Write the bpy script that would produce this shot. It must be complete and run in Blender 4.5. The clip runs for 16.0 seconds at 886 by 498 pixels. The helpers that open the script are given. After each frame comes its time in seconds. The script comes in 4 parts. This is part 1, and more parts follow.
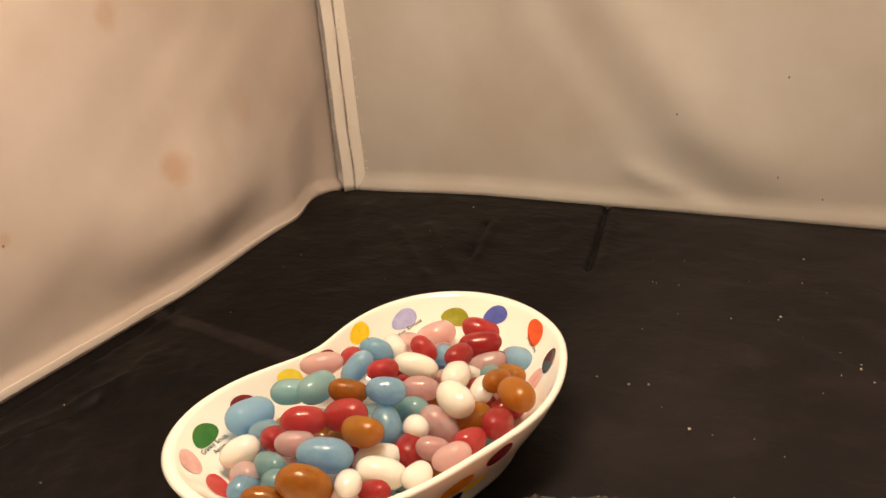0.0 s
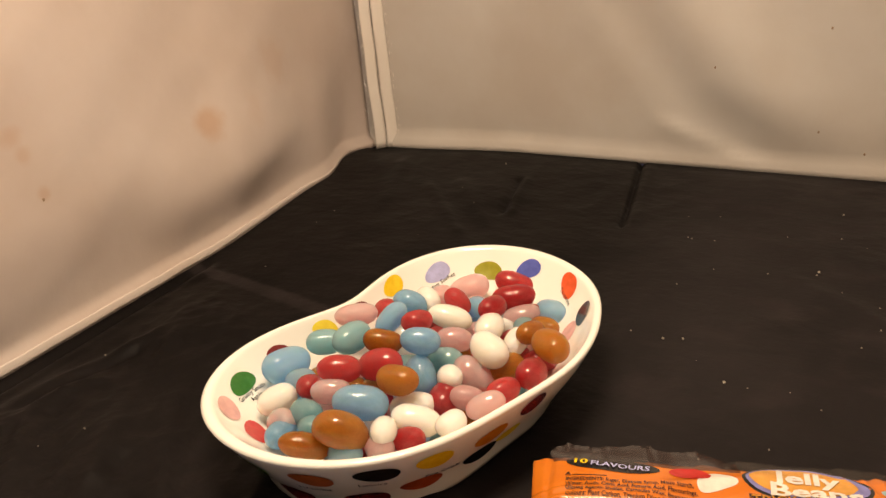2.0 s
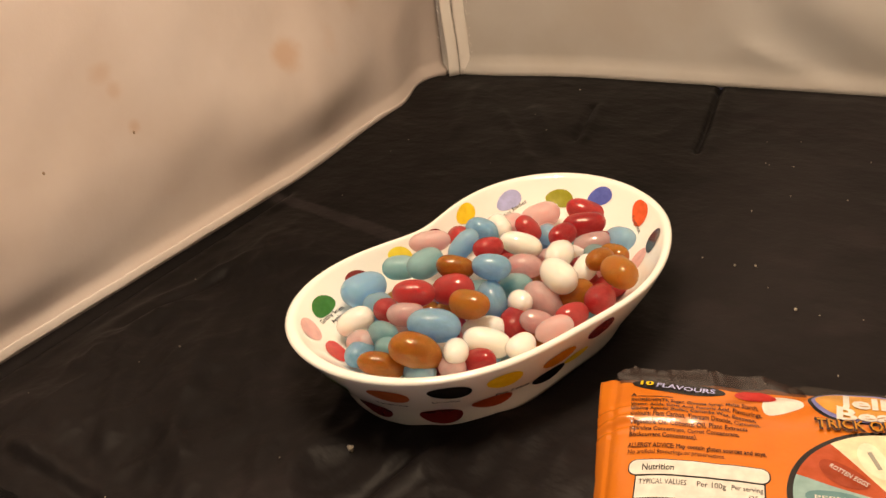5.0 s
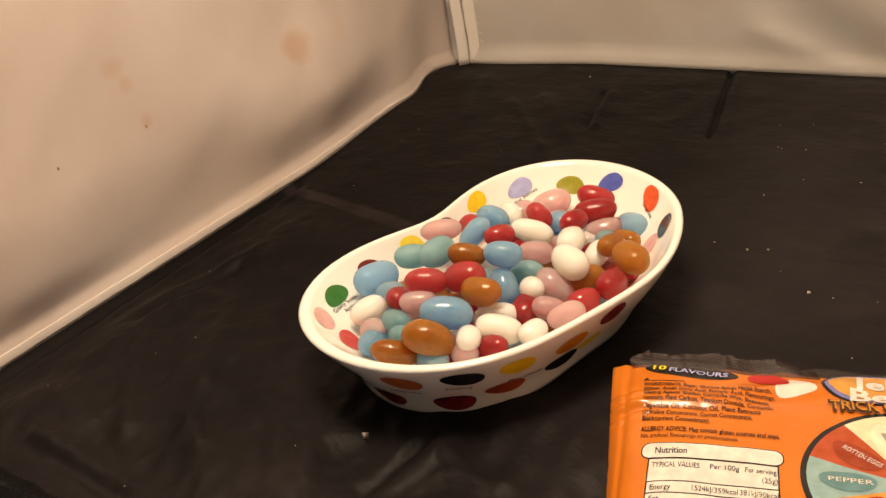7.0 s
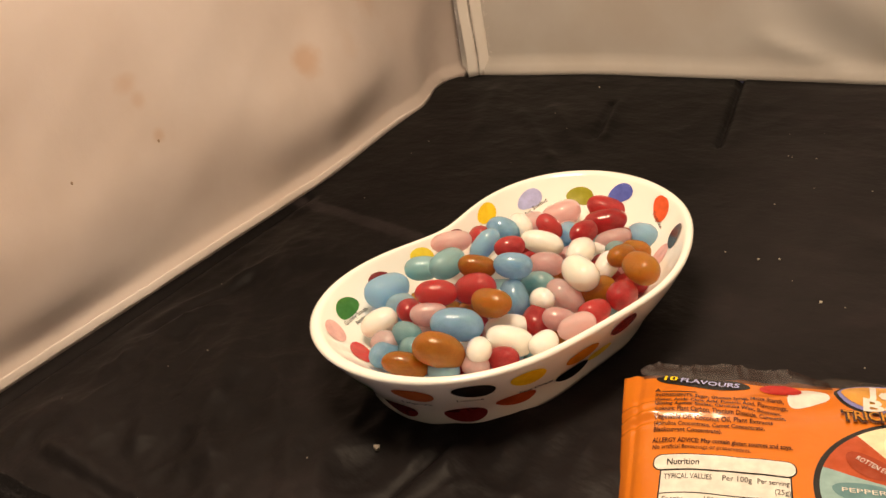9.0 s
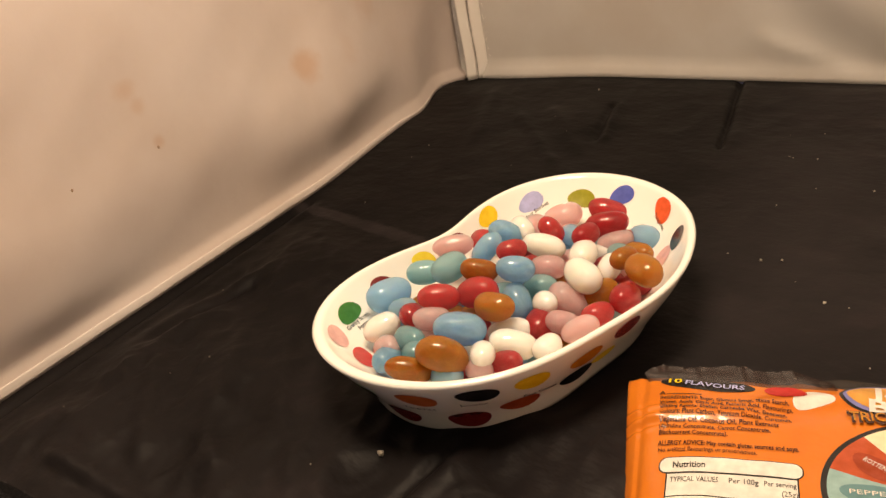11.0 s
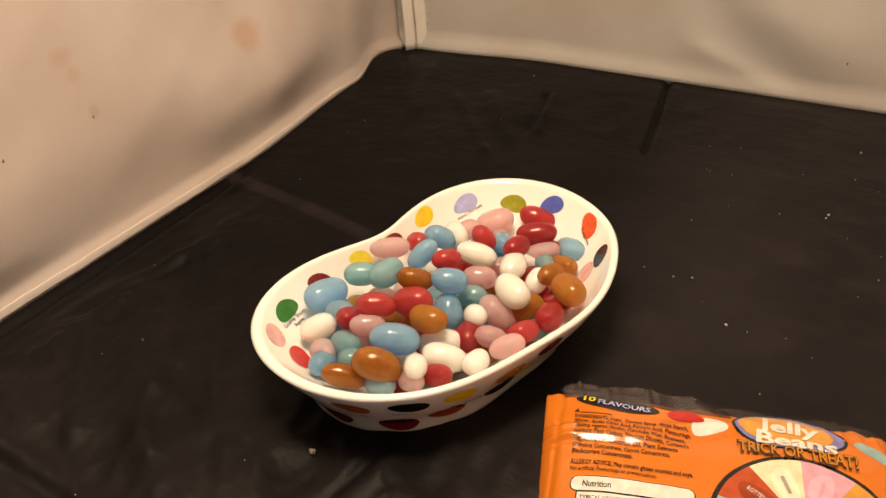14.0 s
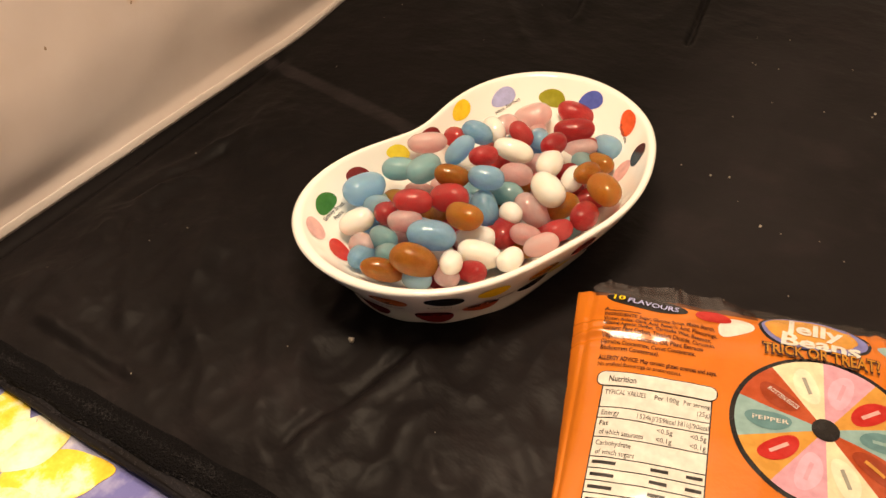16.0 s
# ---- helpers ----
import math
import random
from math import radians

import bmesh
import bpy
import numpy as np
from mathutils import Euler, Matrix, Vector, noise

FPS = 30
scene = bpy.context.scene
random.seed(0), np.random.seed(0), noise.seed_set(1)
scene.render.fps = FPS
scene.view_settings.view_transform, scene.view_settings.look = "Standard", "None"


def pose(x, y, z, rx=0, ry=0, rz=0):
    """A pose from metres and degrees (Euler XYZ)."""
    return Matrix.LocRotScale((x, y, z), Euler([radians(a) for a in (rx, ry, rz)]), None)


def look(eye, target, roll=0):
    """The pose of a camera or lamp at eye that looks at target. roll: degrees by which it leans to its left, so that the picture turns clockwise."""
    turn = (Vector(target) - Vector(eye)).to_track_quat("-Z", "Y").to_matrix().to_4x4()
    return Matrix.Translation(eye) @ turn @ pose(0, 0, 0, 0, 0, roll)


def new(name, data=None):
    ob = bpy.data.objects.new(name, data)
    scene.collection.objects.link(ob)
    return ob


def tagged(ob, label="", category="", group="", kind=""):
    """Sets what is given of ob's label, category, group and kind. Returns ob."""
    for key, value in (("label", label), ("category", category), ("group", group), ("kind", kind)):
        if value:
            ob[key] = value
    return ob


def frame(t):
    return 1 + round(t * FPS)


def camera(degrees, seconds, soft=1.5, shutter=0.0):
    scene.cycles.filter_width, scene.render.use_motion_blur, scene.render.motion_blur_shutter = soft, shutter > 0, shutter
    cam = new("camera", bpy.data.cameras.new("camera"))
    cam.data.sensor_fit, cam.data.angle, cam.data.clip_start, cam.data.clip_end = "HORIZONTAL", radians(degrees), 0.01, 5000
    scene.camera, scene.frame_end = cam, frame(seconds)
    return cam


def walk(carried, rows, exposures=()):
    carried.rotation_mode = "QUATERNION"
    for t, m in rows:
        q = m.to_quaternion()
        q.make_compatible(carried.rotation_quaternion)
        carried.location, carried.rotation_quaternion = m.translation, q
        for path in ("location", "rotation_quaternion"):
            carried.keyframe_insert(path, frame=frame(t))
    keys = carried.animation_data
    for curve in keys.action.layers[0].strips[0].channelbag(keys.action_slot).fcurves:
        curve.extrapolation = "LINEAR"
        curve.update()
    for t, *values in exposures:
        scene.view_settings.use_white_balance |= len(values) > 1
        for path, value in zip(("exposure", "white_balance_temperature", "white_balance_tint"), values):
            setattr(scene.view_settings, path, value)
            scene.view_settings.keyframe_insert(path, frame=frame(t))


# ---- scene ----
cam = camera(57.000, 16.0, soft=1.45, shutter=0.2)
PATH = [
    (0, (0.08751, 0.03269, 0.18694), (-0.34269, 0.85443, -0.18678), -4.262),
    (0.5, (0.08943, 0.02950, 0.18792), (-0.35535, 0.84190, -0.18914), -4.680),
    (1, (0.08892, 0.02902, 0.18539), (-0.36364, 0.83154, -0.20339), -4.580),
    (1.5, (0.08624, 0.03060, 0.18315), (-0.37121, 0.82279, -0.22081), -4.763),
    (2, (0.08657, 0.03086, 0.18314), (-0.37114, 0.81836, -0.22960), -5.163),
    (2.5, (0.08652, 0.02988, 0.18405), (-0.37429, 0.80843, -0.24199), -5.717),
    (3, (0.08746, 0.02941, 0.18511), (-0.38035, 0.79590, -0.25493), -6.066),
    (3.5, (0.09102, 0.02631, 0.18632), (-0.39707, 0.77271, -0.26608), -6.601),
    (4, (0.09147, 0.02564, 0.18717), (-0.42200, 0.74738, -0.27699), -7.593),
    (6.5, (0.09187, 0.02488, 0.18623), (-0.43583, 0.71774, -0.30517), -8.748),
    (7, (0.09291, 0.02458, 0.18646), (-0.44169, 0.71321, -0.30342), -9.594),
    (7.5, (0.09195, 0.02494, 0.18745), (-0.44864, 0.71507, -0.29369), -10.575),
    (8, (0.09233, 0.02471, 0.18663), (-0.44891, 0.71639, -0.29152), -10.411),
    (8.5, (0.09377, 0.02438, 0.18738), (-0.45277, 0.71220, -0.29033), -10.233),
    (11, (0.09241, 0.02463, 0.18716), (-0.45582, 0.71424, -0.28599), -10.819),
    (11.5, (0.09848, 0.02959, 0.19449), (-0.44974, 0.72878, -0.26441), -11.469),
    (12, (0.08837, 0.02326, 0.20945), (-0.41555, 0.77444, -0.21691), -7.097),
    (12.5, (0.05447, 0.01863, 0.18799), (-0.31648, 0.83174, -0.26064), 3.007),
    (13, (0.06530, 0.01380, 0.20232), (-0.28635, 0.79169, -0.31846), 2.075),
    (13.5, (0.08900, 0.01885, 0.22116), (-0.34486, 0.74118, -0.31736), -2.310),
    (14, (0.08580, 0.02479, 0.22013), (-0.35679, 0.72838, -0.33581), -3.685),
    (14.5, (0.08200, 0.03398, 0.22873), (-0.31060, 0.72930, -0.37326), -4.964),
    (15, (0.08669, 0.02990, 0.22912), (-0.30327, 0.67559, -0.42740), -4.172),
    (15.5, (0.08655, 0.02649, 0.22907), (-0.33083, 0.63533, -0.44556), -4.930),
    (16, (0.08472, 0.02473, 0.22877), (-0.34978, 0.62588, -0.44193), -4.803),
]
walk(cam, [(t, look(eye, target, roll)) for t, eye, target, roll in PATH])

# ---- light ----
world = bpy.data.worlds.new("room_air")
world.use_nodes = True
world.node_tree.nodes["Background"].inputs[0].default_value = (1.0, 0.80, 0.58, 1)
world.node_tree.nodes["Background"].inputs[1].default_value = 0.115
scene.world = world
scene.view_settings.exposure = 0.0


def area_lamp(name, eye, target, power, sx, sy, colour):
    data = bpy.data.lights.new(name, "AREA")
    data.shape, data.size, data.size_y, data.energy, data.color = "RECTANGLE", sx, sy, power, colour
    ob = new(name, data)
    ob.matrix_world = look(eye, target)
    return ob


WARM = (1.0, 0.75, 0.51)
area_lamp("tent_light", (-0.02, 0.19, 0.44), (-0.04, 0.22, 0.0), 2.15, 0.15, 0.09, WARM)
# Added fill lamp, in place of glow through the roof cloth.
area_lamp("tent_roof_light", (-0.03, 0.29, 0.445), (-0.03, 0.29, 0.0), 0.28, 0.36, 0.36, WARM)
area_lamp("room_light", (-0.25, 0.03, 1.6), (-0.25, 0.03, 0.0), 26.0, 0.30, 0.30, WARM)


# ---- materials ----
def material(name, base, rough=0.5, **more):
    m = bpy.data.materials.new(name)
    m.use_nodes = True
    b = m.node_tree.nodes["Principled BSDF"]
    b.inputs["Base Color"].default_value = (*base, 1)
    b.inputs["Roughness"].default_value = rough
    for key, value in more.items():
        b.inputs[key.replace("_", " ")].default_value = value
    return m


def node(m, kind, **inputs):
    n = m.node_tree.nodes.new(kind)
    for key, value in inputs.items():
        n.inputs[key].default_value = value
    return n


def wire(m, a, out, b, inp):
    m.node_tree.links.new(a.outputs[out], b.inputs[inp])


def coords(m, sx=1, sy=1, sz=1, turn=0):
    tc = node(m, "ShaderNodeTexCoord")
    mp = node(m, "ShaderNodeMapping")
    mp.inputs["Scale"].default_value = (sx, sy, sz)
    mp.inputs["Rotation"].default_value = (0, 0, turn)
    wire(m, tc, "Object", mp, "Vector")
    return mp


def noise_tex(m, scale, detail=4, vec=None, rough=0.55):
    n = node(m, "ShaderNodeTexNoise", Scale=scale, Detail=detail, Roughness=rough)
    wire(m, vec or coords(m), "Vector", n, "Vector")
    return n


def ramp(m, src, out, stops):
    r = node(m, "ShaderNodeValToRGB")
    wire(m, src, out, r, "Fac")
    e = r.color_ramp.elements
    while len(e) < len(stops):
        e.new(0.5)
    for el, (p, c) in zip(e, stops):
        el.position, el.color = p, (*c, 1)
    return r


def bump(m, src, out, strength, distance, before=None):
    b = node(m, "ShaderNodeBump", Strength=strength, Distance=distance)
    wire(m, src, out, b, "Height")
    if before:
        wire(m, before, "Normal", b, "Normal")
    wire(m, b, "Normal", m.node_tree.nodes["Principled BSDF"], "Normal")
    return b


def shader(m):
    return m.node_tree.nodes["Principled BSDF"]


def mix_colour(m, fac_src, fac_out, a, b):
    """A blend of two colours, each a tuple or a node."""
    x = node(m, "ShaderNodeMix")
    x.data_type = "RGBA"
    if fac_src:
        wire(m, fac_src, fac_out, x, 0)
    for k, v in ((6, a), (7, b)):
        if isinstance(v, tuple):
            x.inputs[k].default_value = (*v, 1)
        else:
            m.node_tree.links.new(v.outputs[2 if v.bl_idname == "ShaderNodeMix" else 0], x.inputs[k])
    return x


def soft_step(m, src, out, lo, hi, a, b):
    r = node(m, "ShaderNodeMapRange")
    r.interpolation_type = "SMOOTHSTEP"
    for k, v in ((1, lo), (2, hi), (3, a), (4, b)):
        r.inputs[k].default_value = v
    wire(m, src, out, r, 0)
    return r


def calc(m, operation, a, a_out, b, b_out=None):
    x = node(m, "ShaderNodeMath")
    x.operation = operation
    wire(m, a, a_out, x, 0)
    if b_out:
        wire(m, b, b_out, x, 1)
    else:
        x.inputs[1].default_value = b
    return x


def along(m, x, y, offset):
    """How far a place lies along the direction (x, y), less the offset."""
    d = node(m, "ShaderNodeVectorMath")
    d.operation = "DOT_PRODUCT"
    d.inputs[1].default_value = (x, y, 0)
    wire(m, coords(m), "Vector", d, 0)
    return calc(m, "SUBTRACT", d, "Value", offset)


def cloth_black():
    """Creased black satin, its sheen coloured in at the mouth and right panel, with a paler fold band."""
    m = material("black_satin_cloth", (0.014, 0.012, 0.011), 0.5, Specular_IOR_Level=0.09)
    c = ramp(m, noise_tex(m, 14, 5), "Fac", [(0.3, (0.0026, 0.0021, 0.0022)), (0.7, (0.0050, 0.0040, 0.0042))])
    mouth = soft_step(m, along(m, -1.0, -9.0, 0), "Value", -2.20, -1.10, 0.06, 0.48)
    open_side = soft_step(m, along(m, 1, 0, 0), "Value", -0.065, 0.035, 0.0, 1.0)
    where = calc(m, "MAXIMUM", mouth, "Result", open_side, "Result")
    # Satin sheen set in as paler colour, towards the mouth and the right.
    pale_sheen = calc(m, "MULTIPLY", where, "Value", soft_step(m, noise_tex(m, 9, 4), "Fac", 0.25, 0.65, 0.45, 0.85), "Result")
    c2 = mix_colour(m, pale_sheen, "Value", c, (0.0225, 0.0192, 0.0200))
    # Brushed nap with wrinkle sheen, both as paler streaks of colour.
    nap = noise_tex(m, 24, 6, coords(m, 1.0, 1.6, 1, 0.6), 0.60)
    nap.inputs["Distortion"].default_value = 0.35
    nap_sheen = calc(m, "MULTIPLY", soft_step(m, nap, "Fac", 0.50, 0.74, 0.0, 0.7), "Result", where, "Value")
    c3 = mix_colour(m, nap_sheen, "Value", c2, (0.0298, 0.0228, 0.0241))
    # A paler band across the cloth, broken up by noise.
    across = calc(m, "ABSOLUTE", along(m, 0.1763, 0.9843, 0.2709), "Value", 0.0)
    wavy = node(m, "ShaderNodeMath")
    wavy.operation = "MULTIPLY_ADD"
    wavy.inputs[1].default_value = 0.004
    wire(m, noise_tex(m, 60, 4), "Fac", wavy, 0)
    wire(m, across, "Value", wavy, 2)
    band = soft_step(m, wavy, "Value", 0.0050, 0.0080, 0.62, 0.0)
    upto = soft_step(m, along(m, 0.9843, -0.1763, 0), "Value", -0.185, -0.155, 1.0, 0.0)
    band_breakup = soft_step(m, noise_tex(m, 45, 4), "Fac", 0.30, 0.62, 0.35, 1.0)
    paler_band = calc(m, "MULTIPLY", calc(m, "MULTIPLY", band, "Result", upto, "Result"), "Value", band_breakup, "Result")
    c4 = mix_colour(m, paler_band, "Value", c3, (0.0275, 0.0220, 0.0232))
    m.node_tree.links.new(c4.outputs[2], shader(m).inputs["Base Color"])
    r = ramp(m, noise_tex(m, 30, 4), "Fac", [(0.3, (0.44,) * 3), (0.75, (0.56,) * 3)])
    wire(m, r, "Color", shader(m), "Roughness")
    weave = noise_tex(m, 900, 2, coords(m, 1, 0.25, 1))
    b1 = bump(m, noise_tex(m, 42, 4, coords(m, 1.0, 1.5, 1, 0.5), 0.52), "Fac", 0.32, 0.005)
    bump(m, weave, "Fac", 0.10, 0.0003, b1)
    return m


def cloth_white(name, tint, stains=()):
    m = material(name, tint, 0.62, Sheen_Weight=0.15)
    big = noise_tex(m, 9, 5)
    dark = tuple(v * k for v, k in zip(tint, (0.88, 0.84, 0.80)))
    cur = ramp(m, big, "Fac", [(0.35, dark), (0.65, tint)])
    for (x, y, z, rad, amount) in stains:
        d = node(m, "ShaderNodeVectorMath")
        d.operation = "DISTANCE"
        d.inputs[1].default_value = (0, y, z)
        wire(m, coords(m, 0, 1, 1), "Vector", d, 0)
        wob = noise_tex(m, 60, 3)
        s = node(m, "ShaderNodeMath")
        s.operation = "MULTIPLY_ADD"
        s.inputs[1].default_value, s.inputs[2].default_value = rad * 1.2, -rad * 0.6
        wire(m, wob, "Fac", s, 0)
        a = node(m, "ShaderNodeMath")
        a.operation = "ADD"
        m.node_tree.links.new(d.outputs["Value"], a.inputs[0])
        wire(m, s, "Value", a, 1)
        mr = node(m, "ShaderNodeMapRange")
        mr.interpolation_type = "SMOOTHSTEP"
        for k, v in ((1, rad * 0.15), (2, rad), (3, amount), (4, 0.0)):
            mr.inputs[k].default_value = v
        wire(m, a, "Value", mr, 0)
        cur = mix_colour(m, mr, "Result", cur, (0.50, 0.27, 0.12))
    m.node_tree.links.new(cur.outputs[2 if cur.bl_idname == "ShaderNodeMix" else 0], shader(m).inputs["Base Color"])
    b1 = bump(m, noise_tex(m, 45, 4), "Fac", 0.12, 0.003)
    bump(m, noise_tex(m, 1300, 2), "Fac", 0.12, 0.0003, b1)
    return m


def candy(name, base, deep, radius, clear=0.14, through_part=0.40):
    """Jelly under a thin polished sugar shell: light soaks in, the pigment is faintly mottled."""
    m = material(name, base, 0.30, Specular_IOR_Level=0.25, Coat_Weight=1.0, Coat_Roughness=0.06, Subsurface_Weight=1.0, Subsurface_Scale=0.008, Transmission_Weight=clear, IOR=1.4)
    shader(m).inputs["Subsurface Radius"].default_value = radius
    info = node(m, "ShaderNodeObjectInfo")
    tc = node(m, "ShaderNodeTexCoord")
    place = node(m, "ShaderNodeVectorMath")
    place.operation = "MULTIPLY_ADD"
    place.inputs[1].default_value = (20, 20, 20)
    m.node_tree.links.new(info.outputs["Random"], place.inputs[0])
    wire(m, tc, "Object", place, 2)
    mott = noise_tex(m, 1.9, 6, place, 0.68)
    mott.inputs["Distortion"].default_value = 0.6
    add = node(m, "ShaderNodeMath")
    add.operation = "MULTIPLY_ADD"
    add.inputs[1].default_value = 0.45
    wire(m, info, "Random", add, 0)
    wire(m, mott, "Fac", add, 2)
    c = ramp(m, add, "Value", [(0.45, deep), (0.85, base)])
    wire(m, c, "Color", shader(m), "Base Color")
    b1 = bump(m, noise_tex(m, 1.5, 2, place), "Fac", 0.16, 0.0010)
    b2 = bump(m, noise_tex(m, 14, 3, place), "Fac", 0.06, 0.0003, b1)
    glow = node(m, "ShaderNodeBsdfTranslucent")
    wire(m, c, "Color", glow, "Color")
    wire(m, b2, "Normal", glow, "Normal")
    both = node(m, "ShaderNodeMixShader", Fac=through_part)
    wire(m, shader(m), "BSDF", both, 1)
    wire(m, glow, "BSDF", both, 2)
    wire(m, both, "Shader", m.node_tree.nodes["Material Output"], "Surface")
    return m


CANDY = {
    "white": candy("white_candy", (0.99, 0.965, 0.87), (0.98, 0.94, 0.82), (0.5, 0.48, 0.44), 0.0, 0.18),
    "pink": candy("pink_candy", (0.91, 0.655, 0.645), (0.76, 0.51, 0.52), (1.0, 0.7, 0.65), 0.28),
    "red": candy("red_candy", (0.66, 0.098, 0.098), (0.48, 0.040, 0.046), (1.0, 0.22, 0.22), 0.28),
    "blue": candy("blue_candy", (0.42, 0.67, 0.90), (0.29, 0.52, 0.73), (0.7, 0.8, 1.0), 0.28),
    "teal": candy("teal_candy", (0.42, 0.66, 0.70), (0.31, 0.53, 0.58), (0.7, 0.9, 1.0), 0.28),
    "brown": candy("brown_candy", (0.60, 0.280, 0.045), (0.43, 0.172, 0.020), (1.0, 0.55, 0.2), 0.28),
}

GLAZE = material("white_glazed_ceramic", (0.95, 0.945, 0.87), 0.16, Coat_Weight=0.5, Coat_Roughness=0.06)
_g = ramp(GLAZE, noise_tex(GLAZE, 40, 3), "Fac", [(0.3, (0.94, 0.935, 0.86)), (0.7, (0.97, 0.965, 0.90))])
wire(GLAZE, _g, "Color", shader(GLAZE), "Base Color")
bump(GLAZE, noise_tex(GLAZE, 90, 2), "Fac", 0.05, 0.0008)


def print_ink(name, base, rough=0.2, scale=260):
    """Printed colour with a slightly lighter, uneven middle."""
    m = material(name, base, rough, Coat_Weight=0.3, Coat_Roughness=0.1)
    light = tuple(min(1, v * 1.25 + 0.015) for v in base)
    c = ramp(m, noise_tex(m, scale, 3), "Fac", [(0.35, base), (0.75, light)])
    wire(m, c, "Color", shader(m), "Base Color")
    return m


INK = {k: print_ink(k + "_ink", v) for k, v in {
    "green": (0.035, 0.16, 0.015), "clay": (0.46, 0.115, 0.030), "pink": (0.68, 0.40, 0.37), "red": (0.48, 0.018, 0.012), "lilac": (0.38, 0.40, 0.68),
    "olive": (0.28, 0.27, 0.012), "blue": (0.06, 0.09, 0.42), "orange": (0.70, 0.085, 0.010), "black": (0.012, 0.010, 0.010),
    "gold": (0.86, 0.58, 0.010), "maroon": (0.17, 0.012, 0.012), "yellow": (0.84, 0.68, 0.05), "rust": (0.42, 0.07, 0.018),
    "amber": (0.52, 0.22, 0.010), "teal": (0.26, 0.41, 0.41), "cream": (0.78, 0.68, 0.46), "white": (0.73, 0.70, 0.64),
    "rose": (0.66, 0.34, 0.43), "tan": (0.62, 0.30, 0.05), "violet": (0.20, 0.20, 0.48), "brown": (0.06, 0.018, 0.006),
    "deep_teal": (0.12, 0.25, 0.27), "deep_rust": (0.30, 0.045, 0.012), "ivory": (0.84, 0.77, 0.58), "pale_rose": (0.78, 0.42, 0.54), "grey": (0.34, 0.33, 0.28)}.items()}

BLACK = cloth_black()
# The widest mark, at 0.4328, is soft fold shade put into the colour.
STAINS_AND_SHADE = ((0, 0.357, 0.0695, 0.014, 0.50), (0, 0.337, 0.1546, 0.011, 0.35), (0, 0.2387, 0.0975, 0.008, 0.30), (0, 0.2420, 0.0880, 0.006, 0.26), (0, 0.2457, 0.0687, 0.005, 0.35), (0, 0.4328, 0.0865, 0.022, 0.20), (0, 0.398, 0.066, 0.012, 0.12))
WALL_L = cloth_white("white_nylon_stained", (0.68, 0.60, 0.565), STAINS_AND_SHADE)
WALL = cloth_white("white_nylon", (0.645, 0.625, 0.60))
HEM = cloth_white("white_hem_cloth", (0.80, 0.73, 0.69))
TAPE = cloth_white("white_webbing_tape", (0.98, 0.95, 0.91))
VELCRO = material("black_loop_tape", (0.0060, 0.0052, 0.0060), 0.9, Specular_IOR_Level=0.12)
bump(VELCRO, noise_tex(VELCRO, 1100, 4), "Fac", 1.0, 0.003)
BINDING = material("black_grosgrain_binding", (0.0125, 0.0112, 0.0135), 0.75, Specular_IOR_Level=0.15)
bump(BINDING, noise_tex(BINDING, 800, 2, coords(BINDING, 0.3, 2, 1)), "Fac", 0.4, 0.0004)
LINT = material("pale_lint", (0.46, 0.41, 0.34), 0.8)


# ---- helpers for building ----
def mesh_object(name, bm, mat, smooth=True):
    me = bpy.data.meshes.new(name)
    bm.normal_update()
    bm.to_mesh(me)
    bm.free()
    if mat:
        me.materials.append(mat)
    if smooth:
        for p in me.polygons:
            p.use_smooth = True
    return new(name, me)


def part(name, bm, mat, parent, label="", smooth=True):
    ob = mesh_object(name, bm, mat, smooth)
    ob.parent = parent
    if label:
        ob["label"] = label
    return ob


def grid(fn, nu, nv, thick=None):
    """A sheet fn(a, b) -> point, a and b from 0 to 1; thick: an offset that makes it a closed slab."""
    bm = bmesh.new()
    top = [[bm.verts.new(fn(i / nu, j / nv)) for j in range(nv + 1)] for i in range(nu + 1)]
    for i in range(nu):
        for j in range(nv):
            bm.faces.new((top[i][j], top[i + 1][j], top[i + 1][j + 1], top[i][j + 1]))
    if thick is not None:
        off = Vector(thick)
        low = [[bm.verts.new(v.co + off) for v in row] for row in top]
        for i in range(nu):
            for j in range(nv):
                bm.faces.new((low[i][j], low[i][j + 1], low[i + 1][j + 1], low[i + 1][j]))
        for i in range(nu):
            bm.faces.new((top[i + 1][0], top[i][0], low[i][0], low[i + 1][0]))
            bm.faces.new((top[i][nv], top[i + 1][nv], low[i + 1][nv], low[i][nv]))
        for j in range(nv):
            bm.faces.new((top[0][j], top[0][j + 1], low[0][j + 1], low[0][j]))
            bm.faces.new((top[nu][j + 1], top[nu][j], low[nu][j], low[nu][j + 1]))
    return bm


def smoothstep(a, b, x):
    t = min(1, max(0, (x - a) / (b - a)))
    return t * t * (3 - 2 * t)


def wob(x, y, z=0.0):
    return noise.noise((x, y, z))


def ridge(x, y, ax, ay, bx, by, width):
    """1 on the line from a to b, falling off across it and at its ends."""
    dx, dy = bx - ax, by - ay
    l = math.hypot(dx, dy)
    t = ((x - ax) * dx + (y - ay) * dy) / l
    d = abs((x - ax) * dy - (y - ay) * dx) / l
    end = max(0, -t, t - l)
    return math.exp(-(d / width) ** 2 - (end / (2 * width)) ** 2)


# ---- the light tent ----
X0, X1, Y0, Y1, TOP = -0.2415, 0.215, 0.0865, 0.549, 0.455


def left_line(y):
    return X0 - 0.012 * smoothstep(0.33, 0.46, y) - 0.016 * smoothstep(0.46, 0.517, y) + 0.010 * smoothstep(0.517, 0.540, y)


LEAN = -0.012
